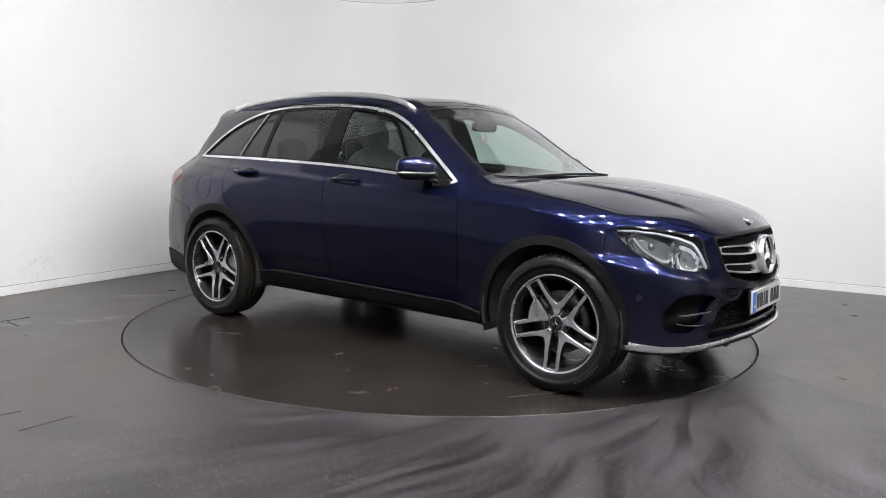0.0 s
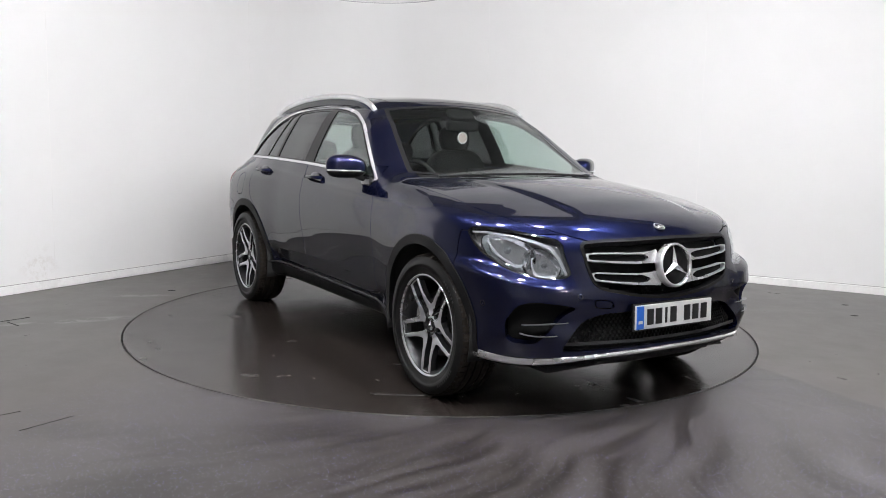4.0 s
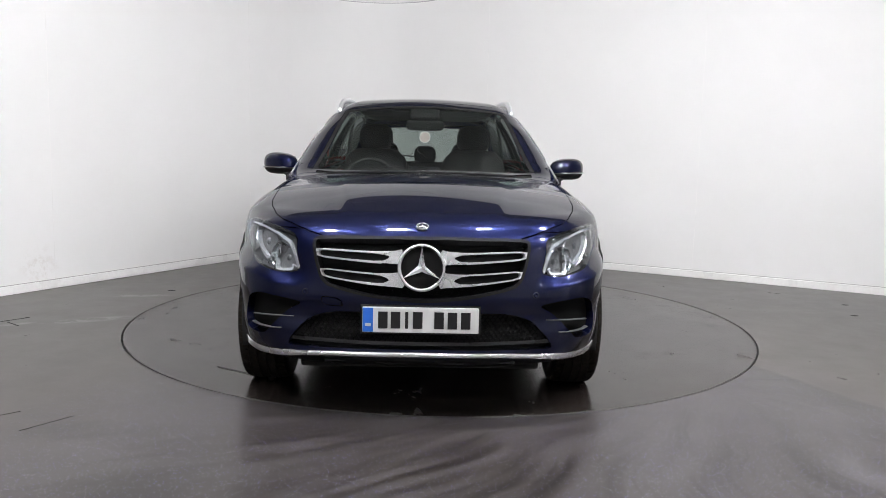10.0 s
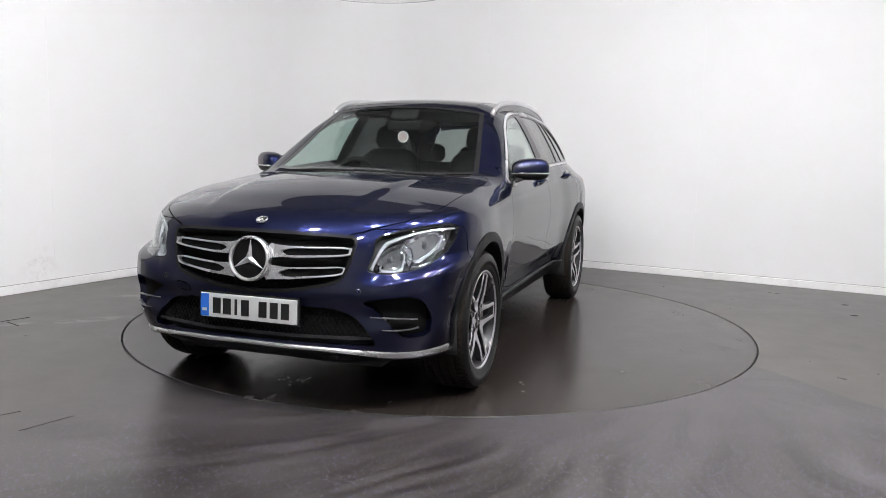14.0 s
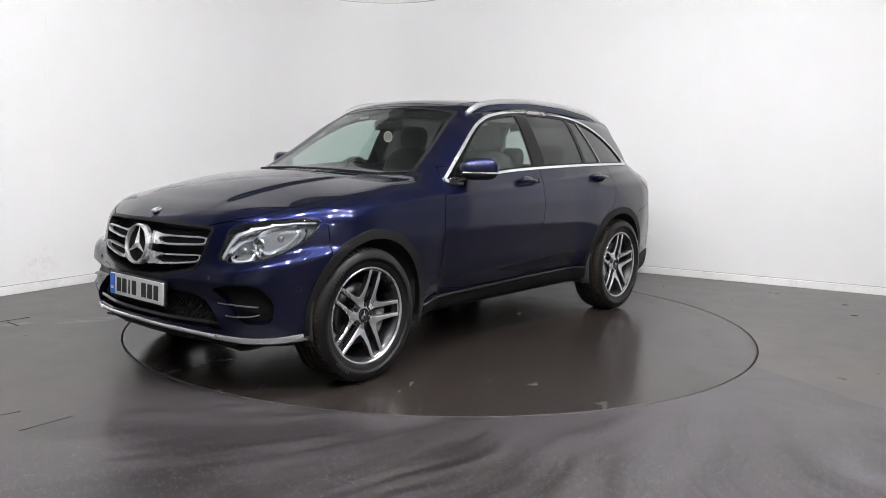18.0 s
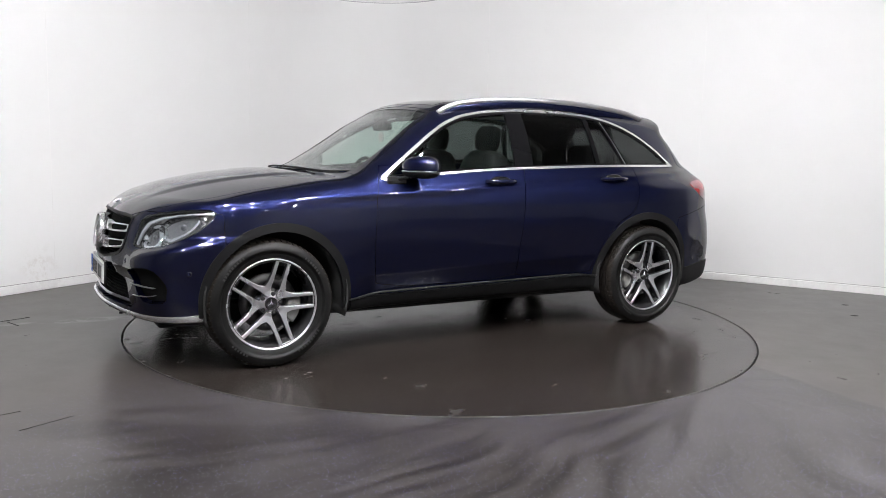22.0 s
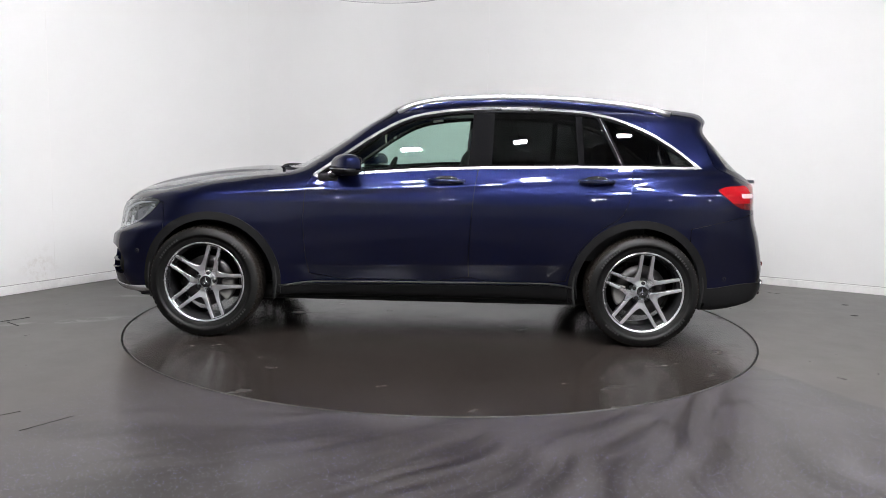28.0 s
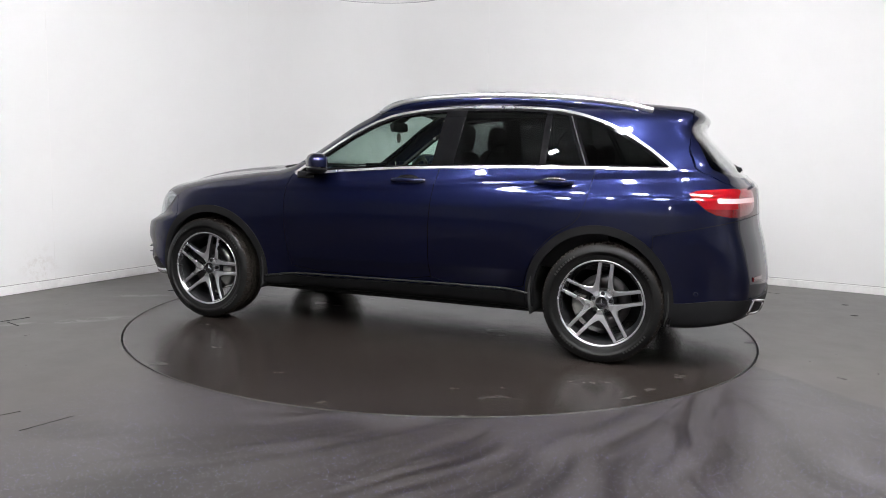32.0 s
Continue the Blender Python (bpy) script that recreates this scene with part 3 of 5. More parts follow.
def skin(cell=0.016):
    """The zero surface of body_field as a triangle net: places, outward normals, triangles."""
    lo, hi = np.array([-2.46, -1.02, 0.19]), np.array([2.36, 1.02, 1.70])
    n = np.ceil((hi - lo) / cell).astype(int) + 1
    ax = [lo[i] + cell * np.arange(n[i]) for i in range(3)]
    grid = np.stack(np.meshgrid(*ax, indexing="ij"), -1)
    f = body_field(grid)
    inside = f < 0
    acc, cnt = np.zeros((*(n - 1), 3)), np.zeros(n - 1)
    corners = [(a, b, c) for a in (0, 1) for b in (0, 1) for c in (0, 1)]
    view = lambda a, o: a[o[0]:o[0] + n[0] - 1, o[1]:o[1] + n[1] - 1, o[2]:o[2] + n[2] - 1]
    for o in corners:
        for d in range(3):
            if o[d] == 0:
                q = tuple(v + (1 if k == d else 0) for k, v in enumerate(o))
                fa, fb = view(f, o), view(f, q)
                cross = (fa < 0) != (fb < 0)
                t = np.where(cross, fa / np.where(cross, fa - fb, 1), 0)
                pt = np.array(o, float) + t[..., None] * np.eye(3)[d]
                acc += np.where(cross[..., None], pt, 0)
                cnt += cross
    live = cnt > 0
    ids = -np.ones(n - 1, int)
    ids[live] = np.arange(live.sum())
    cells = np.argwhere(live)
    v = lo + cell * (cells + acc[live] / cnt[live][:, None])
    quads = []
    for d in range(3):
        a = [slice(1, -1)] * 3
        a[d] = slice(0, -1)
        b = list(a)
        b[d] = slice(1, None)
        fa, fb = inside[tuple(a)], inside[tuple(b)]
        at = np.argwhere(fa != fb)
        flip = fa[tuple(at.T)]
        base = at + 1
        base[:, d] -= 1
        u, w = [(1, 2), (2, 0), (0, 1)][d]
        offs = []
        for su, sw in ((0, 0), (-1, 0), (-1, -1), (0, -1)):
            q = base.copy()
            q[:, u] += su
            q[:, w] += sw
            offs.append(ids[tuple(q.T)])
        q = np.stack(offs, 1)
        q[~flip] = q[~flip][:, ::-1]
        quads.append(q)
    q = np.concatenate(quads)
    for _ in range(4):
        g = slope_of(v)
        v = v - (body_field(v) / np.maximum((g**2).sum(-1), 0.05))[:, None] * g * 0.9
    g = slope_of(v)
    nrm = g / np.linalg.norm(g, axis=1)[:, None]
    tri = np.concatenate([q[:, [0, 1, 2]], q[:, [0, 2, 3]]])
    fn = np.cross(v[tri[:, 1]] - v[tri[:, 0]], v[tri[:, 2]] - v[tri[:, 0]])
    bad = (fn * nrm[tri[:, 0]]).sum(1) < 0
    tri[bad] = tri[bad][:, ::-1]
    return v, nrm, tri


def compact(v, n, t):
    used, inv = np.unique(t, return_inverse=True)
    return v[used], n[used], inv.reshape(-1, 3)


def split(sheet, g):
    """Cut a sheet along g = 0: the piece where g < 0, and the rest."""
    v, n, t = sheet
    g = np.where(np.abs(g) < 4e-4, 4e-4, g)
    s = g[t] < 0
    k = s.sum(1)
    if not (k > 0).any():
        return None, sheet
    inn, out = [t[k == 3]], [t[k == 0]]
    mixed = t[(k == 1) | (k == 2)]
    if len(mixed):
        sm = g[mixed] < 0
        lone = np.where(sm.sum(1) == 1, sm.argmax(1), (~sm).argmax(1))
        r = np.arange(len(mixed))
        a, b, c = mixed[r, lone], mixed[r, (lone + 1) % 3], mixed[r, (lone + 2) % 3]
        e = np.concatenate([np.sort(np.stack([a, b], 1), 1), np.sort(np.stack([a, c], 1), 1)])
        ue, inv = np.unique(e, axis=0, return_inverse=True)
        inv = inv.ravel()
        w = (g[ue[:, 0]] / (g[ue[:, 0]] - g[ue[:, 1]]))[:, None]
        nv, nn = v[ue[:, 0]] * (1 - w) + v[ue[:, 1]] * w, n[ue[:, 0]] * (1 - w) + n[ue[:, 1]] * w
        nn /= np.linalg.norm(nn, axis=1)[:, None]
        ab, ac = len(v) + inv[:len(mixed)], len(v) + inv[len(mixed):]
        v, n = np.concatenate([v, nv]), np.concatenate([n, nn])
        tip = np.stack([a, ab, ac], 1)
        rest = np.concatenate([np.stack([ab, b, c], 1), np.stack([ab, c, ac], 1)])
        tin = g[a] < 0
        t2 = np.concatenate([tin, tin])
        inn += [tip[tin], rest[~t2]]
        out += [tip[~tin], rest[t2]]
    return compact(v, n, np.concatenate(inn)), compact(v, n, np.concatenate(out))


def refine(sheet):
    """Each triangle in four, laid back on the skin."""
    v, n, t = sheet
    e = np.sort(np.concatenate([t[:, [0, 1]], t[:, [1, 2]], t[:, [2, 0]]]), 1)
    ue, inv = np.unique(e, axis=0, return_inverse=True)
    inv = inv.ravel() + len(v)
    k = len(t)
    m = v[ue].mean(1)
    g = slope_of(m)
    m = m - (body_field(m) / np.maximum((g**2).sum(-1), 0.05))[:, None] * g
    mn = n[ue].mean(1)
    mn /= np.linalg.norm(mn, axis=1)[:, None]
    ab, bc, ca = inv[:k], inv[k:2 * k], inv[2 * k:]
    a, b, c = t.T
    nt = np.concatenate([np.stack(q, 1) for q in ((a, ab, ca), (ab, b, bc), (ca, bc, c), (ab, bc, ca))])
    return np.concatenate([v, m]), np.concatenate([n, mn]), nt


def rounded(points, times=2):
    """Corner cutting of a closed outline."""
    p = np.array(points, float)
    for _ in range(times):
        q = np.roll(p, -1, 0)
        p = np.stack([p * 0.8 + q * 0.2, p * 0.2 + q * 0.8], 1).reshape(-1, 2)
    return p


def outline_distance(a, b, outline):
    """Signed distance of the places (a, b) from a closed outline, below zero inside."""
    p = np.stack([a, b], 1)
    best, wind = np.full(len(p), 1e9), np.zeros(len(p), bool)
    for i in range(len(outline)):
        s, e = outline[i], outline[(i + 1) % len(outline)]
        d = e - s
        t = np.clip(((p - s) @ d) / max(d @ d, 1e-12), 0, 1)
        best = np.minimum(best, ((p - s - t[:, None] * d) ** 2).sum(1))
        if s[1] != e[1]:
            hit = ((p[:, 1] < s[1]) != (p[:, 1] < e[1])) & (p[:, 0] < s[0] + (p[:, 1] - s[1]) / (e[1] - s[1]) * d[0])
            wind ^= hit
    return np.where(wind, -1, 1) * np.sqrt(best)


def mirrored(half):
    """A closed outline from its right half (first value >= 0), from top to bottom."""
    return [*half, *[(-a, b) for a, b in half[::-1] if a > 1e-6]]


def panel(name, sheet, material, parent, thick=0.012, lift=0.0, label=""):
    """One shell part from a sheet: its outer face keeps the body's own normals, its rim turns in."""
    v, n, t = sheet
    vo, vi = v + n * lift, v + n * (lift - thick)
    m = len(v)
    e = np.concatenate([t[:, [0, 1]], t[:, [1, 2]], t[:, [2, 0]]])
    key = np.sort(e, 1)
    _, idx, c = np.unique(key, axis=0, return_index=True, return_counts=True)
    rim = e[idx[c == 1]]
    ro, ri = vo[rim].reshape(-1, 3), vi[rim].reshape(-1, 3)
    k = len(rim)
    verts = np.concatenate([vo, vi, ro, ri])
    b = 2 * m + 2 * np.arange(k)
    side = np.concatenate([np.stack([b, b + 2 * k, b + 1], 1), np.stack([b + 1, b + 2 * k, b + 2 * k + 1], 1)])
    faces = np.concatenate([t, t[:, ::-1] + m, side])
    me = bpy.data.meshes.new(name)
    me.from_pydata(verts, [], faces.tolist())
    dirs = ro[1::2] - ro[0::2]
    rn = np.cross(dirs, n[rim[:, 0]])
    rn /= np.maximum(np.linalg.norm(rn, axis=1), 1e-9)[:, None]
    rn2 = np.repeat(rn, 2, 0)
    nn = np.concatenate([n, -n, rn2, rn2])
    ob = put_mesh(name, me, material, parent, label)
    me.normals_split_custom_set_from_vertices(nn.tolist())
    return ob


def dished(sheet, d, depth):
    """A sheet hollowed towards its middle; d is the distance from its edge, below zero inside."""
    v, n, t = sheet
    far = np.clip(-d / max(-d.min(), 1e-6), 0, 1)
    v = v - n * (depth * (1 - (1 - far) ** 2))[:, None]
    fn = np.cross(v[t[:, 1]] - v[t[:, 0]], v[t[:, 2]] - v[t[:, 0]])
    m = np.zeros_like(v)
    for k in range(3):
        np.add.at(m, t[:, k], fn)
    return v, m / np.maximum(np.linalg.norm(m, axis=1), 1e-12)[:, None], t


def both(name, sheet, material, parent, **kw):
    """Left and right pieces of a sheet as two parts."""
    left, right = split(sheet, -sheet[0][:, 1])
    return [panel(name, s, material, parent, **kw) for s in (left, right) if s is not None and len(s[2])]


car = tagged(new("car"), "dark navy blue metallic estate SUV with chrome trim on turntable", "car")

rest = skin()
X, Y, Z = (lambda s: s[0][:, 0]), (lambda s: s[0][:, 1]), (lambda s: s[0][:, 2])
AX = 1.4365

# wheel openings and their black lips
def arch(s, r, out=0.0):
    g = np.minimum(np.hypot(X(s) - 1.392, Z(s) - 0.384) - r, np.hypot(X(s) + 1.404, Z(s) - 0.389) - r)
    return np.maximum(g, 0.55 - np.abs(Y(s)))


_, rest = split(rest, arch(rest, 0.400))
lips, rest = split(rest, arch(rest, 0.450))
_, lips = split(lips, Z(lips) - 0.305)
# black lower cladding: sills, rear bumper, front apron
sill_line = lambda s: Z(s) - (0.372 - 0.016 * X(s))
g = np.maximum(sill_line(rest), np.abs(X(rest)) - 1.42)
sills, rest = split(rest, np.maximum(g, 0.4 - np.abs(Y(rest))))
g = np.maximum(Z(rest) - (0.40 + 0.03 * step(-1.85, -2.15, X(rest))), X(rest) + 1.4)
apron_rear, rest = split(rest, g)
LIP = smooth_curve([0, 0.32, 0.60, 0.70, 0.80, 0.90, 1.0], [0.338, 0.332, 0.316, 0.309, 0.306, 0.303, 0.30])
lip_z = lambda s: Z(s) - LIP(np.abs(Y(s)))
apron, rest = split(rest, np.maximum(lip_z(rest) + 0.012, 1.35 - X(rest)))
g = np.maximum(np.abs(lip_z(rest)) - 0.012, 1.93 - X(rest))
lip, rest = split(rest, g)

# side windows: chrome surround, black pillars, panes
DLO = rounded([(0.775, 1.058), (0.62, 1.168), (0.50, 1.252), (0.356, 1.352), (0.208, 1.440), (0.06, 1.497), (-0.163, 1.534), (-0.407, 1.553), (-0.72, 1.555),
               (-1.015, 1.542), (-1.202, 1.512), (-1.352, 1.466), (-1.503, 1.398), (-1.657, 1.302), (-1.80, 1.190), (-1.835, 1.166), (-1.27, 1.164), (-0.905, 1.158), (-0.356, 1.142), (0.0, 1.126), (0.416, 1.094)], 1)
dlo = lambda s: np.maximum(outline_distance(X(s), Z(s), DLO), 0.35 - np.abs(Y(s)))
windows, rest = split(rest, dlo(rest))
windows = refine(windows)
panes, surround = split(windows, dlo(windows) + 0.016)
both("window_trim", surround, M_TRIM, car, thick=0.02, lift=0.006, label="chrome side window surround")
PANES = [("front_side_window", [(0.70, 1.10), (0.0, 1.60), (-0.318, 1.60), (-0.27, 1.04), (0.6, 1.04)], M_GLASS),
         ("rear_side_window", [(-0.455, 1.60), (-0.99, 1.60), (-1.00, 1.04), (-0.425, 1.04)], M_PRIVACY),
         ("rear_vent_window", [(-1.03, 1.60), (-1.085, 1.60), (-1.302, 1.10), (-1.04, 1.10)], M_PRIVACY),
         ("rear_quarter_window", [(-1.128, 1.60), (-1.9, 1.60), (-1.9, 1.04), (-1.345, 1.10)], M_PRIVACY)]
for nm, ol, m in PANES:
    g = np.maximum(outline_distance(X(panes), Z(panes), np.array(ol)), dlo(panes) + 0.029)
    pane, panes = split(panes, g)
    for ob in both(nm, pane, m, car, thick=0.004, lift=-0.006):
        ob.visible_shadow = False
DIAG = np.array([(-1.102, 1.60), (-1.111, 1.60), (-1.328, 1.10), (-1.319, 1.10)])
diag, panes = split(panes, np.maximum(outline_distance(X(panes), Z(panes), DIAG), dlo(panes) + 0.024))
both("window_divider", diag, M_REFLECT, car, thick=0.01, lift=0.0, label="chrome divider between the rear side windows")
both("pillar_trim", panes, M_PILLAR, car, thick=0.02, lift=-0.002, label="gloss black pillar trim")

# windscreen, roof glass
def screen(s):
    x, y = X(s), np.abs(Y(s))
    lowx, topx = 1.045 - 0.45 * y * y, 0.255 - 0.10 * y * y
    edge = y - (0.555 + 0.25 * (x - 0.27))
    return np.maximum.reduce([x - lowx, topx - x, edge, 1.0 - Z(s)])


glass, rest = split(rest, screen(rest))
clear, band = split(glass, screen(glass) + 0.03)
w = panel("windscreen", clear, M_SCREEN, car, thick=0.005, lift=-0.004)
w.visible_shadow = False
panel("windscreen_border", band, M_GLOSSBLACK, car, thick=0.006, lift=-0.002, label="black windscreen border")
cowl = lambda s: np.maximum.reduce([X(s) - (1.100 - 0.42 * Y(s) ** 2), 1.0 - X(s) - 0.45 * Y(s) ** 2, np.abs(Y(s)) - 0.66, 1.0 - Z(s)])
scuttle, rest = split(rest, cowl(rest))
panel("scuttle", scuttle, M_CLAD, car, thick=0.02, lift=-0.012, label="black scuttle panel")
ROOF = rounded(mirrored([(0.0, 0.21), (0.46, 0.175), (0.47, 0.12), (0.47, -1.25), (0.0, -1.28)]), 2)
g = np.maximum(outline_distance(Y(rest), X(rest), ROOF), 1.3 - Z(rest))
roofglass, rest = split(rest, g)
for a, b in ((0.3, -0.45), (-0.46, -1.3)):
    piece, roofglass = split(roofglass, np.maximum(X(roofglass) - a, b - X(roofglass)))
    panel("roof_glass", piece, M_ROOFGLASS, car, thick=0.006, lift=0.001, label="black panoramic roof glass")

# tailgate glass
RG = rounded(mirrored([(0.0, 1.475), (0.50, 1.455), (0.56, 1.40), (0.66, 1.17), (0.60, 1.135), (0.0, 1.125)]), 2)
g = np.maximum(outline_distance(Y(rest), Z(rest), RG), X(rest) + 1.84)
rearglass, rest = split(rest, g)
ob = panel("rear_window", rearglass, M_REARGLASS, car, thick=0.005, lift=-0.003)
ob.visible_shadow = False

# lamps, reached round the corners: distance over the flank plus distance back from the nose or tail
wrap_f = lambda s: np.abs(Y(s)) + (2.1 - X(s))
wrap_r = lambda s: np.abs(Y(s)) + (X(s) + 2.2)
HEAD = rounded([(0.605, 0.858), (0.79, 0.886), (1.0, 0.905), (1.16, 0.910), (1.252, 0.894), (1.205, 0.835), (1.125, 0.785), (1.0, 0.735), (0.88, 0.708), (0.76, 0.692), (0.66, 0.682), (0.565, 0.688), (0.527, 0.706), (0.572, 0.775)], 1)
head_d = lambda s: np.maximum(outline_distance(wrap_f(s), Z(s), HEAD), 1.55 - X(s))
heads, rest = split(rest, head_d(rest))
heads = refine(heads)
TAILL = rounded([(1.18, 1.037), (1.06, 1.062), (0.83, 1.072), (0.50, 1.072), (0.42, 1.0), (0.50, 0.925), (0.83, 0.908), (1.04, 0.928)], 1)
tails, rest = split(rest, np.maximum(outline_distance(wrap_r(rest), Z(rest), TAILL), X(rest) + 1.6))
strip, tails = split(tails, np.maximum(np.abs(Z(tails) - 1.005) - 0.014, wrap_r(tails) - 0.98))
lower, tails = split(tails, Z(tails) - 0.958)
lamps_rear = both("tail_lamp", tails, M_RED, car, thick=0.03, lift=0.003, label="red tail lamp lens")
for ob, lamp in zip(both("light_strip", strip, M_DRL, car, thick=0.03, lift=0.001, label="clear strip in the tail lamp"), lamps_rear):
    ob.parent = lamp
for ob, lamp in zip(both("lower_lens", lower, M_REDDARK, car, thick=0.03, lift=0.002, label="dark red lower lens"), lamps_rear):
    ob.parent = lamp

# grille mouth, intakes
GRILLE = rounded(mirrored([(0.0, 0.868), (0.475, 0.860), (0.508, 0.838), (0.49, 0.745), (0.465, 0.668), (0.425, 0.632), (0.226, 0.592), (0.0, 0.572)]), 1)
front_d = lambda s, ol: np.maximum(outline_distance(Y(s), Z(s), ol), 1.6 - X(s))
mouth, rest = split(rest, front_d(rest, GRILLE))
mouth = refine(mouth)
back, frame_ring = split(mouth, front_d(mouth, GRILLE) + 0.014)
panel("grille_frame", frame_ring, M_SILL, car, thick=0.05, lift=0.004, label="black grille frame")
grille_sheet = refine(back)
panel("grille_backing", back, M_MESH, car, thick=0.01, lift=-0.055, label="black plastic grille backing")
INTAKE = rounded(mirrored([(0.0, 0.528), (0.26, 0.526), (0.41, 0.518), (0.50, 0.492), (0.57, 0.432), (0.62, 0.362), (0.60, 0.350), (0.0, 0.362)]), 1)
mouth, rest = split(rest, front_d(rest, INTAKE))
intake_sheet = refine(mouth)
panel("lower_intake", mouth, M_MESH, car, thick=0.01, lift=-0.05, label="black lower bumper intake mesh")
VENT = rounded([(0.540, 0.553), (0.63, 0.574), (0.755, 0.590), (0.81, 0.570), (0.838, 0.48), (0.828, 0.395), (0.735, 0.390), (0.705, 0.425), (0.665, 0.467), (0.61, 0.52)], 1)
vent_d = lambda s: np.maximum(outline_distance(np.abs(Y(s)), Z(s), VENT), 1.9 - X(s))
mouth, rest = split(rest, vent_d(rest))
both("side_intake", mouth, M_MESH, car, thick=0.01, lift=-0.035, label="black bumper side intake")

# painted panels with their gaps
GAP = 0.0022
def cut_panel(name, g_of, material=M_PAINT, two=True, **kw):
    global rest
    piece, rest = split(rest, g_of(rest) + GAP)
    _, rest = split(rest, g_of(rest) - GAP)
    return both(name, piece, material, car, **kw) if two else [panel(name, piece, material, car, **kw)]


BONNET = rounded(mirrored([(0.0, 2.19), (0.40, 2.14), (0.56, 2.06), (0.70, 1.93), (0.775, 1.70), (0.79, 1.40), (0.79, 1.10), (0.785, 0.88), (0.70, 0.875), (0.50, 0.998), (0.25, 1.078), (0.0, 1.104)]), 1)
cut_panel("bonnet", lambda s: np.maximum(outline_distance(Y(s), X(s), BONNET), np.maximum(0.75 - Z(s), 0.82 - X(s))), two=False)
DOOR_F = rounded([(0.70, 1.20), (0.755, 1.06), (0.782, 0.95), (0.79, 0.75), (0.78, 0.56), (0.752, 0.40), (-0.30, 0.40), (-0.29, 0.55), (-0.30, 0.78), (-0.318, 1.0), (-0.345, 1.145), (-0.40, 1.7), (0.7, 1.7)], 1)
DOOR_R = rounded([(-0.345, 1.145), (-0.318, 1.0), (-0.30, 0.78), (-0.29, 0.55), (-0.30, 0.40), (-0.93, 0.40), (-0.955, 0.50), (-1.02, 0.65), (-1.13, 0.77), (-1.27, 0.85), (-1.325, 0.98), (-1.345, 1.12), (-1.35, 1.21), (-1.1, 1.25), (-0.41, 1.25)], 1)
flank_only = lambda s, ol, top=9: np.maximum.reduce([outline_distance(X(s), Z(s), ol), 0.45 - np.abs(Y(s)), Z(s) - top])
cut_panel("front_door", lambda s: flank_only(s, DOOR_F, 1.16))
cut_panel("rear_door", lambda s: flank_only(s, DOOR_R, 1.19))
# fuel flap on the car's right
FLAP = rounded([(-1.62, 1.04), (-1.62, 0.87), (-1.46, 0.87), (-1.46, 1.04)], 2)
cut_panel("fuel_flap", lambda s: np.maximum(outline_distance(X(s), Z(s), FLAP), Y(s) + 0.5), two=False)
# bumpers parted from the wings, wings, roof
TOW = rounded([(-0.46, 0.59), (-0.375, 0.583), (-0.345, 0.545), (-0.45, 0.548)], 2)
cut_panel("tow_eye_cover", lambda s: front_d(s, TOW), two=False)
cut_panel("front_bumper", lambda s: np.maximum.reduce([1.70 - X(s), Z(s) - np.where(wrap_f(s) > 0.60, 0.885, 0.90)]), two=False, thick=0.055)
cut_panel("rear_bumper", lambda s: np.maximum.reduce([X(s) + 1.72, Z(s) - (0.83 - 0.22 * (X(s) + 1.9))]), two=False)
TG = rounded(mirrored([(0.0, 1.60), (0.62, 1.60), (0.60, 1.46), (0.71, 1.12), (0.70, 1.05), (0.64, 0.80), (0.0, 0.80)]), 1)
cut_panel("tailgate", lambda s: np.maximum(outline_distance(Y(s), Z(s), TG), X(s) + 1.875), two=False)
wings, rest = split(rest, np.maximum(0.76 - X(rest), Z(rest) - 1.25))
both("front_wing", wings, M_PAINT, car)
spoil, rest = split(rest, np.maximum(X(rest) + 1.60, 1.40 - Z(rest)))
panel("spoiler", spoil, M_PAINT, car)
quarters, rest = split(rest, np.maximum(X(rest) + 0.9, Z(rest) - 1.56))
both("rear_quarter_panel", quarters, M_PAINT, car)
panel("roof", rest, M_PAINT, car)
both("arch_lip", lips, M_CLAD, car, thick=0.03, lift=0.008, label="black plastic wheel arch lip")
both("sill", sills, M_SILL, car, thick=0.03, lift=0.018, label="black plastic sill cladding")
panel("rear_apron", apron_rear, M_CLAD, car, thick=0.03, lift=0.008, label="black lower rear bumper")
panel("front_apron", apron, M_CLAD, car, thick=0.03, lift=0.0, label="black lower front apron")
panel("lip_seat", lip, M_CLAD, car, thick=0.02, lift=0.0, label="black seat of the chrome strip")


def on_skin(p):
    p = np.array([p], float)
    for _ in range(8):
        g = slope_of(p)
        p = p - (body_field(p) / (g**2).sum(-1))[:, None] * g
    return p[0], (g / np.linalg.norm(g))[0]


strip_path = []
for y in np.linspace(-0.895, 0.895, 61):
    p, n = on_skin((float(NOSE(LIP(abs(y))) - NOSE_SWEEP(abs(y))), y, float(LIP(abs(y)))))
    n = np.array([n[0], n[1], n[2] * 0.2])
    n /= np.linalg.norm(n)
    strip_path.append((p + n * 0.004, n, 0.0105 + 0.013 * float(step(0.50, 0.74, abs(y)))))


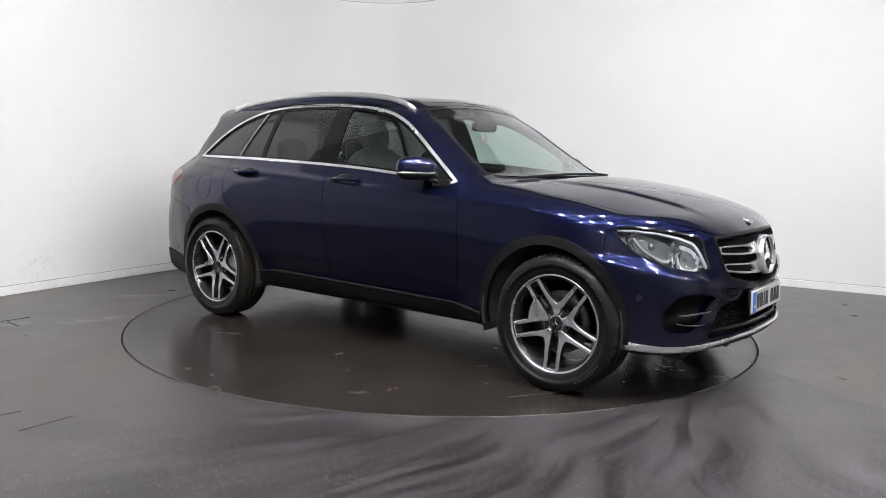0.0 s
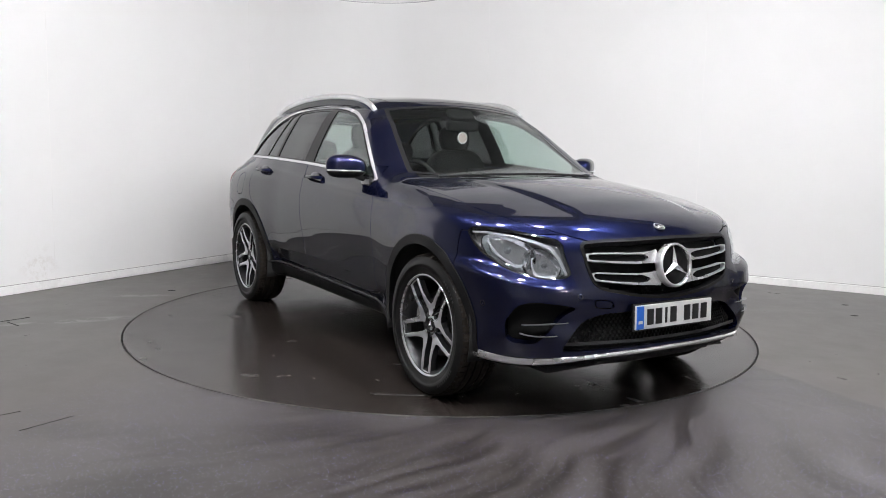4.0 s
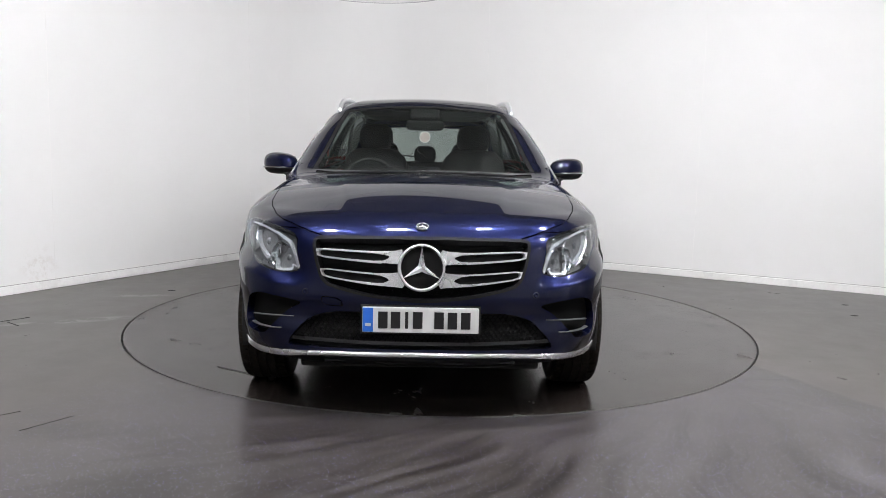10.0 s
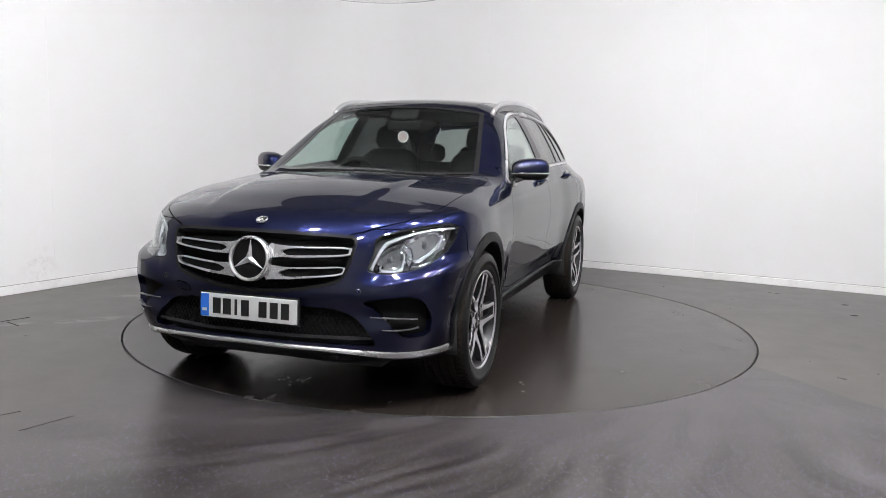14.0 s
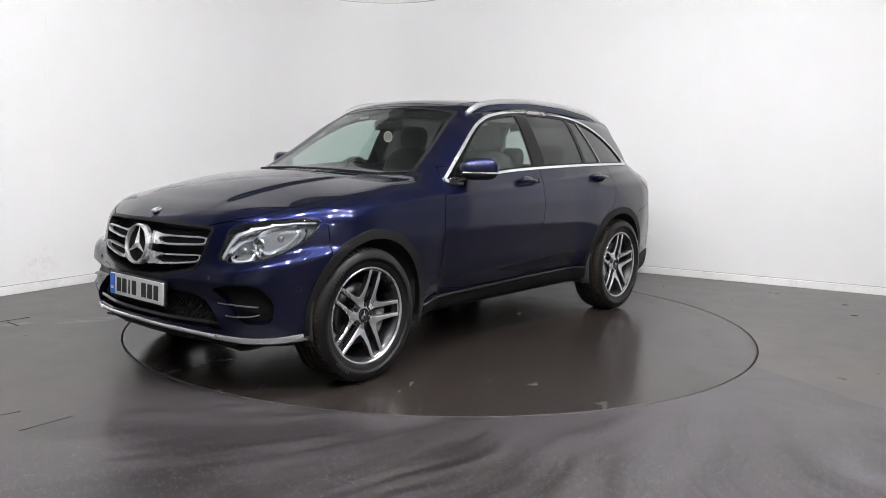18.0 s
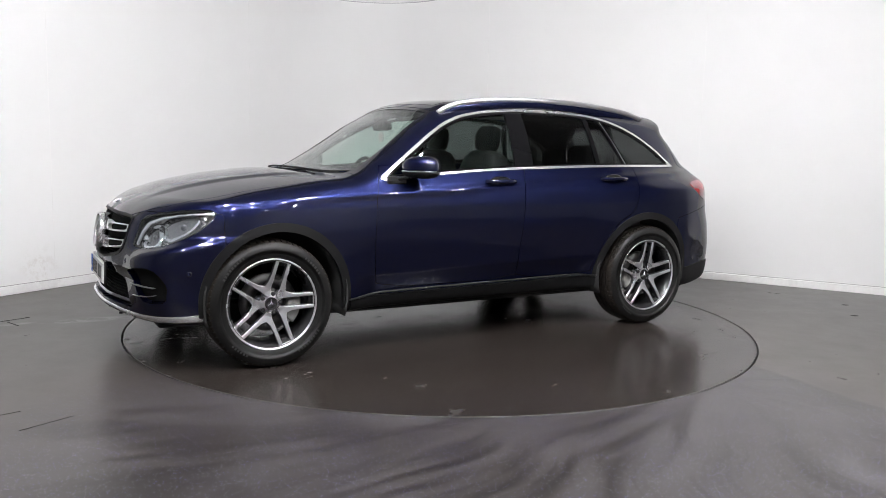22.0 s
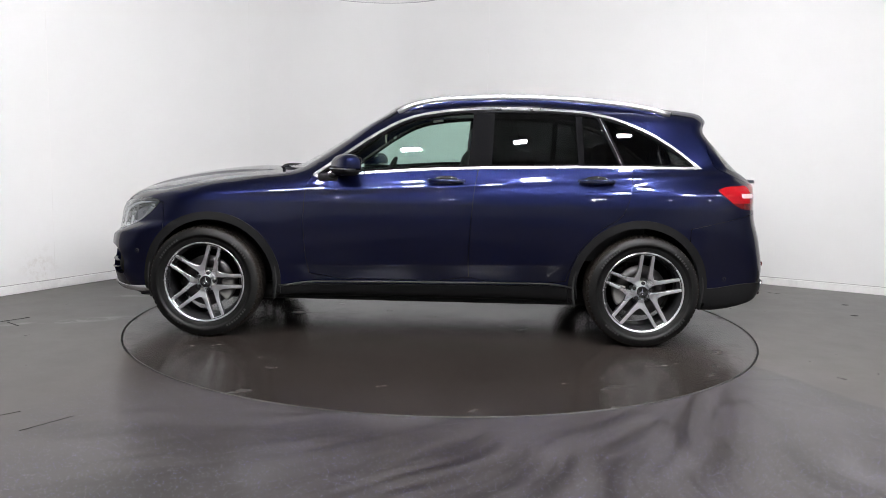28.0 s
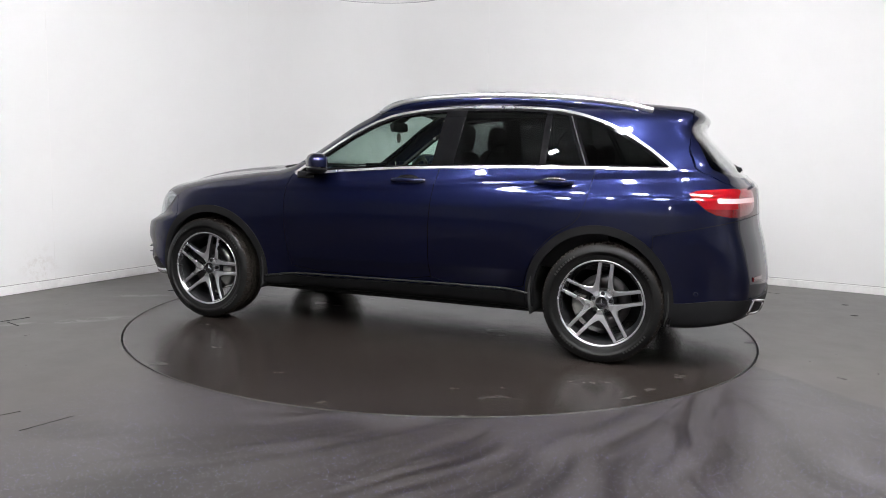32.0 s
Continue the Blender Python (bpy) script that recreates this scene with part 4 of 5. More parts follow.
def band(path, depth=0.012):
    """A rounded flat band laid along the skin, with its own half height at each place."""
    bm = bmesh.new()
    rings = []
    for p, n, half in path:
        p, n = Vector(p), Vector(n)
        up = (Vector((0, 0, 1)) - n * n.z).normalized()
        shape = ((-depth, -half), (0.0, -half), (depth * 0.55, -half * 0.6), (depth * 0.45, half * 0.5), (0.0, half), (-depth, half))
        rings.append([bm.verts.new(p + n * a + up * b) for a, b in shape])
    for a, b in zip(rings[:-1], rings[1:]):
        for k in range(6):
            bm.faces.new((a[k], a[(k + 1) % 6], b[(k + 1) % 6], b[k]))
    bm.faces.new(rings[0])
    bm.faces.new(rings[-1][::-1])
    bmesh.ops.recalc_face_normals(bm, faces=bm.faces)
    return bm


part("chrome_lip", band(strip_path), M_TRIM, car, "chrome strip along the front apron")

# dark inner shell behind the gaps
inner = skin(0.05)
inner, _ = split(inner, Z(inner) - 1.03)
_, inner = split(inner, arch(inner, 0.46))
_, inner = split(inner, np.maximum(front_d(inner, GRILLE) - 0.05, 0.55 - Z(inner)))
_, inner = split(inner, head_d(inner) - 0.03)
panel("inner_shell", inner, M_LINER, car, thick=0.01, lift=-0.045, label="black inner body shell")
# ---- headlamps ----
BROW = np.array([(1.215, 0.887), (1.10, 0.889), (0.95, 0.880), (0.79, 0.858), (0.67, 0.826), (0.612, 0.775), (0.562, 0.710)])
def path_distance(a, b, path):
    p, best = np.stack([a, b], 1), np.full(len(a), 1e9)
    for s, e in zip(path[:-1], path[1:]):
        d = e - s
        t = np.clip(((p - s) @ d) / (d @ d), 0, 1)
        best = np.minimum(best, ((p - s - t[:, None] * d) ** 2).sum(1))
    return np.sqrt(best)


MODULE_A = rounded([(0.82, 0.755), (0.88, 0.738), (0.99, 0.765), (1.06, 0.80), (1.12, 0.862), (1.02, 0.865), (0.84, 0.815)], 1)
MODULE_B = rounded([(0.612, 0.706), (0.68, 0.701), (0.76, 0.713), (0.795, 0.748), (0.785, 0.795), (0.70, 0.775), (0.64, 0.735)], 1)
for side in (1, -1):
    half, _ = split(heads, -Y(heads) * side)
    lamp = panel("headlamp", half, M_LAMPIN, car, thick=0.02, lift=-0.055, label="headlamp with grey bezel and white light guide")
    panel("cover", half, M_LAMPGLASS, lamp, thick=0.004, lift=0.002, label="clear lamp cover").visible_shadow = False
    edge, _ = split(half, -(head_d(half) + 0.008))
    panel("seal", edge, M_GLOSSBLACK, lamp, thick=0.05, lift=-0.003, label="black lamp edge")
    fine = refine(half)
    brow, _ = split(fine, path_distance(wrap_f(fine), Z(fine), BROW) - 0.0045 - 0.004 * np.clip((0.95 - wrap_f(fine)) / 0.3, 0, 1))
    panel("light_guide", brow, M_GUIDE, lamp, thick=0.012, lift=-0.016, label="white light guide")
    for ol in (MODULE_A, MODULE_B):
        d = outline_distance(wrap_f(fine), Z(fine), ol)
        low, span = ol[:, 1].min(), np.ptp(ol[:, 1])
        ring, _ = split(fine, np.maximum(np.abs(d) - 0.0045, Z(fine) - low - span * 0.55 - 0.35 * (wrap_f(fine) - ol[:, 0].mean())))
        panel("module_ring", ring, M_GUIDE, lamp, thick=0.02, lift=-0.028, label="bright lamp module outline")
        bowl, _ = split(fine, d + 0.005)
        panel("reflector", dished(bowl, outline_distance(wrap_f(bowl), Z(bowl), ol), 0.030), M_REFLECT, lamp, thick=0.01, lift=-0.045, label="chrome reflector")
    for w, z, r in ((0.97, 0.815, 0.021), (0.70, 0.748, 0.018)):
        near = np.argmin((wrap_f(half) - w) ** 2 + (Z(half) - z) ** 2)
        p, n = half[0][near], half[1][near]
        bm = bmesh.new()
        bmesh.ops.create_uvsphere(bm, u_segments=20, v_segments=12, radius=r)
        bmesh.ops.translate(bm, vec=Vector(p - n * 0.064), verts=bm.verts)
        part("projector_lens", bm, M_FIN, lamp, "grey glass projector lens")

# ---- grille ----
BAR_U = rounded([(0.085, 0.812), (0.13, 0.802), (0.22, 0.799), (0.498, 0.806), (0.498, 0.766), (0.24, 0.748), (0.14, 0.747), (0.085, 0.744)], 1)
SLOT_U = rounded([(0.140, 0.776), (0.19, 0.791), (0.35, 0.795), (0.466, 0.798), (0.474, 0.788), (0.470, 0.772), (0.35, 0.763), (0.18, 0.756)], 1)
BAR_L = rounded([(0.085, 0.712), (0.14, 0.704), (0.22, 0.703), (0.478, 0.718), (0.468, 0.678), (0.24, 0.650), (0.13, 0.644), (0.075, 0.638)], 1)
SLOT_L = rounded([(0.140, 0.674), (0.19, 0.695), (0.35, 0.703), (0.447, 0.710), (0.456, 0.700), (0.444, 0.683), (0.35, 0.670), (0.18, 0.657)], 1)
grille_sheet = refine(grille_sheet)
for side in (1, -1):
    for bar, slot in ((BAR_U, SLOT_U), (BAR_L, SLOT_L)):
        d = np.maximum(outline_distance(Y(grille_sheet) * side, Z(grille_sheet), bar), -outline_distance(Y(grille_sheet) * side, Z(grille_sheet), slot))
        piece, _ = split(grille_sheet, d)
        panel("grille_bar", piece, M_SATINCHROME, car, thick=0.03, lift=0.004, label="chrome double grille bar")
        hole, _ = split(grille_sheet, outline_distance(Y(grille_sheet) * side, Z(grille_sheet), slot) - 0.002)
        panel("grille_slot", hole, M_MESH, car, thick=0.01, lift=-0.018, label="black slot in the grille bar")


def honeycomb(y0, y1, z0, z1, pitch, inside, depth, name, parent):
    """Hexagon lattice on the nose, one bar net."""
    bms = bmesh.new()
    row = 0
    z = z0
    while z < z1:
        y = y0 + (pitch / 2 if row % 2 else 0)
        while y < y1:
            if inside(y, z):
                ring = []
                for k in range(6):
                    a = math.pi / 6 + k * math.pi / 3
                    for r in (pitch * 0.56, pitch * 0.44):
                        yy, zz = y + r * math.cos(a), z + r * 0.75 * math.sin(a)
                        ring.append(bms.verts.new((float(NOSE(zz) - NOSE_SWEEP(abs(yy))) - depth, yy, zz)))
                for k in range(6):
                    q = [ring[2 * k], ring[2 * k + 1], ring[(2 * k + 3) % 12], ring[(2 * k + 2) % 12]]
                    bms.faces.new(q)
            y += pitch
        z += pitch * 0.65
        row += 1
    ob = part(name, bms, M_MESH, parent, "black honeycomb mesh", smooth=False)
    ob["kind"] = "stuff"
    m = ob.modifiers.new("depth", "SOLIDIFY")
    m.thickness = 0.008
    return ob


honeycomb(-0.47, 0.47, 0.590, 0.645, 0.034, lambda y, z: bool(outline_distance(np.array([y]), np.array([z]), GRILLE)[0] < -0.02), 0.050, "honeycomb", car)
honeycomb(-0.58, 0.58, 0.36, 0.52, 0.024, lambda y, z: bool(outline_distance(np.array([y]), np.array([z]), INTAKE)[0] < -0.015), 0.045, "honeycomb", car)

# round emblem with three arms, on the grille and small on the bonnet
def emblem(at, tilt, r, parent, name, ground=M_MESH):
    e = part(name, spin([(r * 0.86, -0.19 * r), (r, -0.19 * r), (r, 0.07 * r), (r * 0.955, 0.17 * r), (r * 0.90, 0.17 * r), (r * 0.86, 0.07 * r)], 56, "x"), M_SATINCHROME, parent, "round chrome emblem")
    part("backing", spin([(0.001, -0.11 * r), (r * 0.88, -0.11 * r), (r * 0.88, -0.02 * r), (0.001, -0.02 * r)], 40, "x"), ground, e, "emblem disc")
    bm = bmesh.new()
    c = bm.verts.new((0.20 * r, 0, 0))
    pts = []
    for k in range(6):
        a, q = math.pi / 2 + k * math.pi / 3, (r * 0.90 if k % 2 == 0 else r * 0.17)
        pts.append(bm.verts.new((0.035 * r, q * math.cos(a), q * math.sin(a))))
    for k in range(6):
        bm.faces.new((c, pts[k], pts[(k + 1) % 6]))
    bmesh.ops.recalc_face_normals(bm, faces=bm.faces)
    part("three_arm_shape", bm, M_SATINCHROME, e, "chrome three-armed shape", smooth=False)
    e.matrix_basis = pose(*at, 0, tilt, 0)
    return e


emblem((2.232, 0, 0.734), -9, 0.108, car, "grille_emblem")
small = emblem((2.122, 0, float(TOP(2.122)) - 0.017), -68, 0.029, car, "bonnet_emblem", M_GLOSSBLACK)

# ---- number plate with plain bars ----
plate = part("number_plate", box((0.012, 0.524, 0.115), (0, 0, 0), 0.003), M_PLATE, car, "white number plate with blue band and black bars", smooth=False)
plate.matrix_basis = pose(2.249, 0, 0.498, 0, -2, 0)
part("plate_holder", box((0.016, 0.545, 0.135), (-0.012, 0, 0), 0.004), M_GLOSSBLACK, plate, "black plate holder", smooth=False)
part("blue_band", box((0.003, 0.046, 0.109), (0.0072, -0.237, 0)), M_BLUE, plate, "blue band", smooth=False)
part("band_mark", box((0.002, 0.026, 0.014), (0.0090, -0.237, -0.022)), M_PLATE, plate, "pale bar", smooth=False)
for y in (-0.170, -0.113, -0.063, -0.013, 0.083, 0.143, 0.203):
    wide = 0.014 if abs(y + 0.063) < 0.001 else 0.043
    part("plate_bar", box((0.002, wide, 0.076), (0.0072, y, 0.0)), M_INK, plate, smooth=False)

# ---- bumper details ----
for side in (1, -1):
    for z, a, b in ((0.481, 0.578, 0.828), (0.428, 0.635, 0.845)):
        run = [on_skin((2.1, side * float(y), z + 0.01 * float(y - a))) for y in np.linspace(a, b, 14)]
        part("intake_fin", tube([p - n * 0.004 for p, n in run], 0.012, 8, flat=0.22), M_FIN, car, "thin grey blade across the side intake")
blade, _ = split(intake_sheet, np.abs(Z(intake_sheet) - 0.386) - 0.008)
panel("intake_blade", blade, M_GLOSSBLACK, car, thick=0.03, lift=-0.012, label="gloss black blade across the lower intake")
for y in (-0.36, -0.12, 0.12, 0.36):
    x = float(NOSE(0.287) - NOSE_SWEEP(abs(y)))
    part("apron_slot", box((0.02, 0.16, 0.012), (x - 0.008, y, 0.290), 0.003, turn=Matrix.Rotation(-y * 0.35, 3, "Z")), M_RIMDARK, car, "pale slot in the front apron", smooth=False)
EXHAUST = [(0.74, 0.315), (0.46, 0.315), (0.46, 0.392), (0.70, 0.412)]
for side in (1, -1):
    ring = []
    for (y0, z0), (y1, z1) in zip(EXHAUST, EXHAUST[1:] + EXHAUST[:1]):
        for f in (0.0, 0.25, 0.5, 0.75):
            q, n = on_skin((-2.35, side * (y0 + (y1 - y0) * f), z0 + (z1 - z0) * f))
            ring.append(q + n * 0.012)
    part("exhaust_trim", tube(ring, 0.010, 8, closed=True), M_CHROME, car, "chrome exhaust trim")
    q, _ = on_skin((-2.3, side * 0.60, 0.545))
    part("reflector_red", box((0.02, 0.16, 0.028), (q[0] + 0.008, q[1], q[2]), 0.004, turn=Matrix.Rotation(side * -0.28, 3, "Z")), M_REDDARK, car, "red rear reflector", smooth=False)
part("model_badge", box((0.006, 0.16, 0.022), (on_skin((-2.26, 0.45, 1.09))[0][0], 0.45, 1.09), 0.002, turn=Matrix.Rotation(0.1, 3, "Z")), M_SATIN, car, "chrome bar badge on the tailgate", smooth=False)
part("rear_wiper", join(tube([(-2.13, 0.0, 1.165), (-2.165, 0.0, 1.180)], 0.014, 8), tube([(-2.155, 0.0, 1.178), (-2.10, -0.25, 1.205)], 0.007, 6)), M_CLAD, car, "black rear wiper")
for y0, y1 in ((0.55, -0.02), (-0.02, -0.58)):
    pts = [(float(1.062 - 0.24 * y * y), y, float(TOP(1.062)) - 0.055 * y * y + 0.012) for y in np.linspace(y0, y1, 9)]
    part("wiper", tube(pts, 0.011, 6, flat=0.7), M_CLAD, car, "black windscreen wiper")
part("rear_spoiler_blade", box((0.10, 1.00, 0.012), (-1.80, 0, 1.485), 0.004), M_GLOSSBLACK, car, "gloss black spoiler underside", smooth=False)

# ---- roof rails, mirrors, door handles ----
RAIL_Z = smooth_curve([-1.64, -1.48, -1.29, -0.91, -0.61, -0.24, -0.01, 0.13, 0.20], [1.530, 1.568, 1.592, 1.619, 1.625, 1.611, 1.586, 1.547, 1.505])
RAIL_Y = smooth_curve([-1.64, -1.0, -0.3, 0.23], [0.548, 0.578, 0.592, 0.592])
for side in (1, -1):
    xs = np.linspace(-1.64, 0.20, 40)
    pts = [(float(x), float(RAIL_Y(x)) * side, float(RAIL_Z(x))) for x in xs]
    part("roof_rail", tube(pts, 0.015, 10, flat=1.3), M_SATIN, car, "silver roof rail")
    foot = [(float(x), float(RAIL_Y(x)) * side, float(RAIL_Z(x)) - 0.034) for x in xs[1:-1]]
    part("rail_base", tube(foot, 0.010, 8, flat=2.8), M_PAINT, car, "navy rail base")


def egg(size, power=2.6, cut=None, seg=28):
    """A rounded block, optionally kept only above or below a height."""
    bm = bmesh.new()
    bmesh.ops.create_uvsphere(bm, u_segments=seg, v_segments=seg // 2, radius=1)
    for v in bm.verts:
        c = v.co
        k = (abs(c.x) ** power + abs(c.y) ** power + abs(c.z) ** power) ** (-1 / power)
        v.co = Vector((c.x * k * size[0] / 2, c.y * k * size[1] / 2, c.z * k * size[2] / 2))
    if cut:
        z, keep = cut
        geom = bm.verts[:] + bm.edges[:] + bm.faces[:]
        r = bmesh.ops.bisect_plane(bm, geom=geom, plane_co=(0, 0, z), plane_no=(0, 0, -keep), clear_outer=True)
        edges = [g for g in r["geom_cut"] if isinstance(g, bmesh.types.BMEdge)]
        bmesh.ops.edgeloop_fill(bm, edges=edges)
    return bm


for side in (1, -1):
    m = new("door_mirror")
    m.parent = car
    m.matrix_basis = pose(0.505, side * 0.940, 1.154, 0, 0, side * 36)
    shell = lambda bm: [setattr(v.co, "z", v.co.z * (1 + 0.55 * side * v.co.y) - 0.06 * abs(v.co.y) * (side * v.co.y < 0)) for v in bm.verts] and bm
    part("cap", shell(egg((0.145, 0.242, 0.138), 2.9, (-0.020, 1))), M_PAINT, m, "navy painted mirror cap")
    part("housing", shell(egg((0.146, 0.243, 0.140), 2.9, (-0.029, -1))), M_CLAD, m, "black mirror housing")
    part("indicator_strip", box((0.085, 0.200, 0.008), (0.0265, 0, -0.0245), 0.004), M_SATIN, m, "pale indicator strip")
    part("glass", box((0.004, 0.165, 0.095), (-0.058, side * 0.01, 0.0), 0.0015), M_CHROME, m, "mirror glass")
    part("arm", tube([(0.015, -side * 0.07, -0.060), (0.030, -side * 0.11, -0.072), (0.045, -side * 0.15, -0.082)], 0.026, 10, flat=0.6), M_CLAD, m, "black mirror arm")
    part("mirror_foot", box((0.13, 0.02, 0.05), (0.06, -side * 0.135, -0.082), 0.008, turn=Matrix.Rotation(radians(-side * 36), 3, "Z")), M_GLOSSBLACK, m, "gloss black mirror foot")

for side in (1, -1):
    for x, z in ((-0.137, 1.063), (-1.112, 1.081)):
        y = float(PLAN(x) + FLANK(z) - TAPER(x) * step(1.0, 1.2, np.array(z)))
        h = part("door_handle", tube([(x - 0.112, side * (y + 0.002), z), (x - 0.095, side * (y + 0.030), z + 0.001), (x - 0.03, side * (y + 0.040), z + 0.002), (x + 0.05, side * (y + 0.040), z + 0.001), (x + 0.095, side * (y + 0.030), z), (x + 0.112, side * (y + 0.002), z)], 0.016, 10, flat=0.85), M_PAINT, car, "navy door handle")
        # a black oval on the flank stands for the shade in the hollow
        cup = egg((0.17, 0.020, 0.075), 2.2)
        bmesh.ops.translate(cup, vec=(x, side * (y + 0.001), z - 0.004), verts=cup.verts)
        part("handle_shade", cup, M_GLOSSBLACK, h, "black oval for the shaded hollow behind the handle")

# paler strips painted as the lit upper edges of the sills, round parking sensors
for side in (1, -1):
    run = []
    for x in np.linspace(-0.97, 0.95, 26):
        p, n = on_skin((float(x), side * 0.9, 0.366 - 0.016 * float(x)))
        run.append(p + n * 0.017)
    part("sill_edge", tube(run, 0.0065, 8), M_SILLEDGE, car, "grey strip for the lit upper edge of the sill")
    for at in ((1.890, 0.894, 0.561), (2.10, 0.52, 0.60), (-1.975, 0.866, 0.46)):
        q, n = on_skin((at[0], side * at[1], at[2]))
        ob = part("parking_sensor", spin([(0.001, -0.006), (0.0125, -0.006), (0.0125, 0.0012), (0.010, 0.0018), (0.001, 0.0018)], 20, "z"), M_PAINT, car, "round navy parking sensor")
        ob.matrix_basis = Matrix.Translation(q) @ Vector(n).to_track_quat("Z", "Y").to_matrix().to_4x4()
        part("sensor_ring", spin([(0.0118, -0.004), (0.0140, -0.004), (0.0140, 0.0010), (0.0118, 0.0010)], 20, "z"), M_GAP, ob)

# ---- underside and wheel wells ----
part("underbody", join(box((4.0, 1.16, 0.12), (0, 0, 0.265), 0.02), box((1.86, 1.26, 0.10), (0, 0, 0.275), 0.02)), M_LINER, car, "black underbody", smooth=False)
for x in (1.392, -1.404):
    for side in (1, -1):
        bm = spin([(0.10, -0.33), (0.10, -0.32), (0.418, -0.32), (0.418, 0.06), (0.428, 0.06), (0.428, -0.33)], 32, "y", arc=(-0.30, math.pi + 0.30))
        bmesh.ops.transform(bm, matrix=Matrix.Translation((x, side * 0.84, 0.384)) @ Matrix.Diagonal((1, side, 1, 1)), verts=bm.verts)
        bmesh.ops.recalc_face_normals(bm, faces=bm.faces)
        part("wheel_liner", bm, M_LINER, car, "black wheel arch liner")
        part("suspension", join(box((0.16, 0.5, 0.07), (x, side * 0.5, 0.33), 0.02), box((0.05, 0.06, 0.3), (x, side * 0.58, 0.5), 0.02)), M_CLAD, car, "dark suspension arm")


# ---- wheels ----
def prism(outline, y0, y1, top_in=0.0):
    """Outline in x, z drawn out along y; the first material on the outer face, the second on the sides."""
    bm = bmesh.new()
    c = Vector((sum(p[0] for p in outline) / len(outline), sum(p[1] for p in outline) / len(outline)))
    out = [bm.verts.new((p[0], y1(math.hypot(*p)), p[1])) for p in outline]
    inn = [bm.verts.new((p[0], y0(math.hypot(*p)), p[1])) for p in outline]
    f = bm.faces.new(out)
    n = len(outline)
    sides = [bm.faces.new((out[i], out[(i + 1) % n], inn[(i + 1) % n], inn[i])) for i in range(n)]
    back = bm.faces.new(inn[::-1])
    bmesh.ops.recalc_face_normals(bm, faces=bm.faces)
    for q in (*sides, back):
        q.material_index = 1
    rim_edges = list(f.edges)
    bmesh.ops.triangulate(bm, faces=[back])
    bmesh.ops.bevel(bm, geom=rim_edges, offset=0.0035, segments=1, profile=0.5, affect="EDGES", material=0)
    bmesh.ops.triangulate(bm, faces=[q for q in bm.faces if len(q.verts) > 4])
    return bm


def build_wheel(x, side, pair_deg):
    w = new("wheel")
    w.parent = car
    w.matrix_basis = Matrix.Translation((x, side * 0.815, 0.368)) @ Matrix.Rotation(0 if side > 0 else math.pi, 4, "Z")
    R, r = 0.368, 0.260
    prof = [(r, -0.10), (r + 0.02, -0.116), (R - 0.05, -0.121), (R - 0.016, -0.112), (R - 0.010, -0.098), (R - 0.010, 0.098), (R - 0.016, 0.112), (R - 0.05, 0.121), (R - 0.065, 0.123), (r + 0.045, 0.121), (r + 0.03, 0.1185), (r + 0.012, 0.113), (r, 0.104)]
    tyre = part("tyre", spin(prof, 96), [M_RUBBER, M_TREAD], w, "black tyre with dusty tread")
    for p in tyre.data.polygons:
        if abs(p.center.y) < 0.1 and math.hypot(p.center.x, p.center.z) > R - 0.02:
            p.material_index = 1
    # tread: centre ribs and shoulder blocks
    ribs = [spin([(R - 0.016, a), (R, a), (R, b), (R - 0.016, b)], 96) for a, b in ((-0.060, -0.028), (-0.018, 0.018), (0.028, 0.060))]
    part("tread_rib", join(*ribs), M_TREAD, tyre, "dusty tyre tread ribs", smooth=False)
    bm = bmesh.new()
    for k in range(66):
        for s in (-1, 1):
            a, da = 2 * math.pi * k / 66 + (0.02 if s > 0 else 0), 2 * math.pi / 66 * 0.74
            ring = []
            for aa in (a, a + da):
                c, sn = math.cos(aa), math.sin(aa)
                for rr, yy in ((R - 0.017, 0.068 * s), (R - 0.001, 0.068 * s), (R - 0.004, 0.095 * s), (R - 0.012, 0.108 * s), (R - 0.021, 0.113 * s)):
                    ring.append(bm.verts.new((rr * c, yy, rr * sn)))
            for q in range(4):
                bm.faces.new((ring[q], ring[q + 1], ring[q + 6], ring[q + 5]))
            bm.faces.new(ring[:5])
            bm.faces.new(ring[5:][::-1])
    bmesh.ops.recalc_face_normals(bm, faces=bm.faces)
    sh = part("shoulder_tread", bm, M_TREAD, tyre, "tyre shoulder blocks", smooth=False)
    sh["kind"] = "stuff"
    # unreadable raised marks on the sidewall
    bm = bmesh.new()
    for k, (a0, n) in enumerate(((0.5, 9), (2.2, 7), (3.7, 9), (5.2, 6))):
        for j in range(n):
            a = a0 + j * 0.062
            c, s = math.cos(a), math.sin(a)
            ring = [bm.verts.new((rr * math.cos(a + da), 0.1215 - (rr - 0.32) * 0.02, rr * math.sin(a + da))) for rr, da in ((0.309, 0), (0.309, 0.036), (0.327, 0.036), (0.327, 0))]
            bm.faces.new(ring)
    sm = bm.faces[:]
    bmesh.ops.solidify(bm, geom=sm, thickness=0.0022)
    part("sidewall_mark", bm, M_SIDEMARK, tyre, "raised worn bars on the sidewall", smooth=False)["kind"] = "stuff"
    rim = part("rim", spin([(r + 0.006, -0.1), (r + 0.006, 0.102), (r + 0.004, 0.110), (r - 0.001, 0.111), (r - 0.006, 0.1025), (r - 0.020, 0.09), (r - 0.03, 0.02), (r - 0.03, -0.1)], 80), [M_RIM, M_RIMDARK], w, "machined alloy rim")
    for p in rim.data.polygons:
        if abs(p.center.y) < 0.1 or p.center.y < 0:
            p.material_index = 1
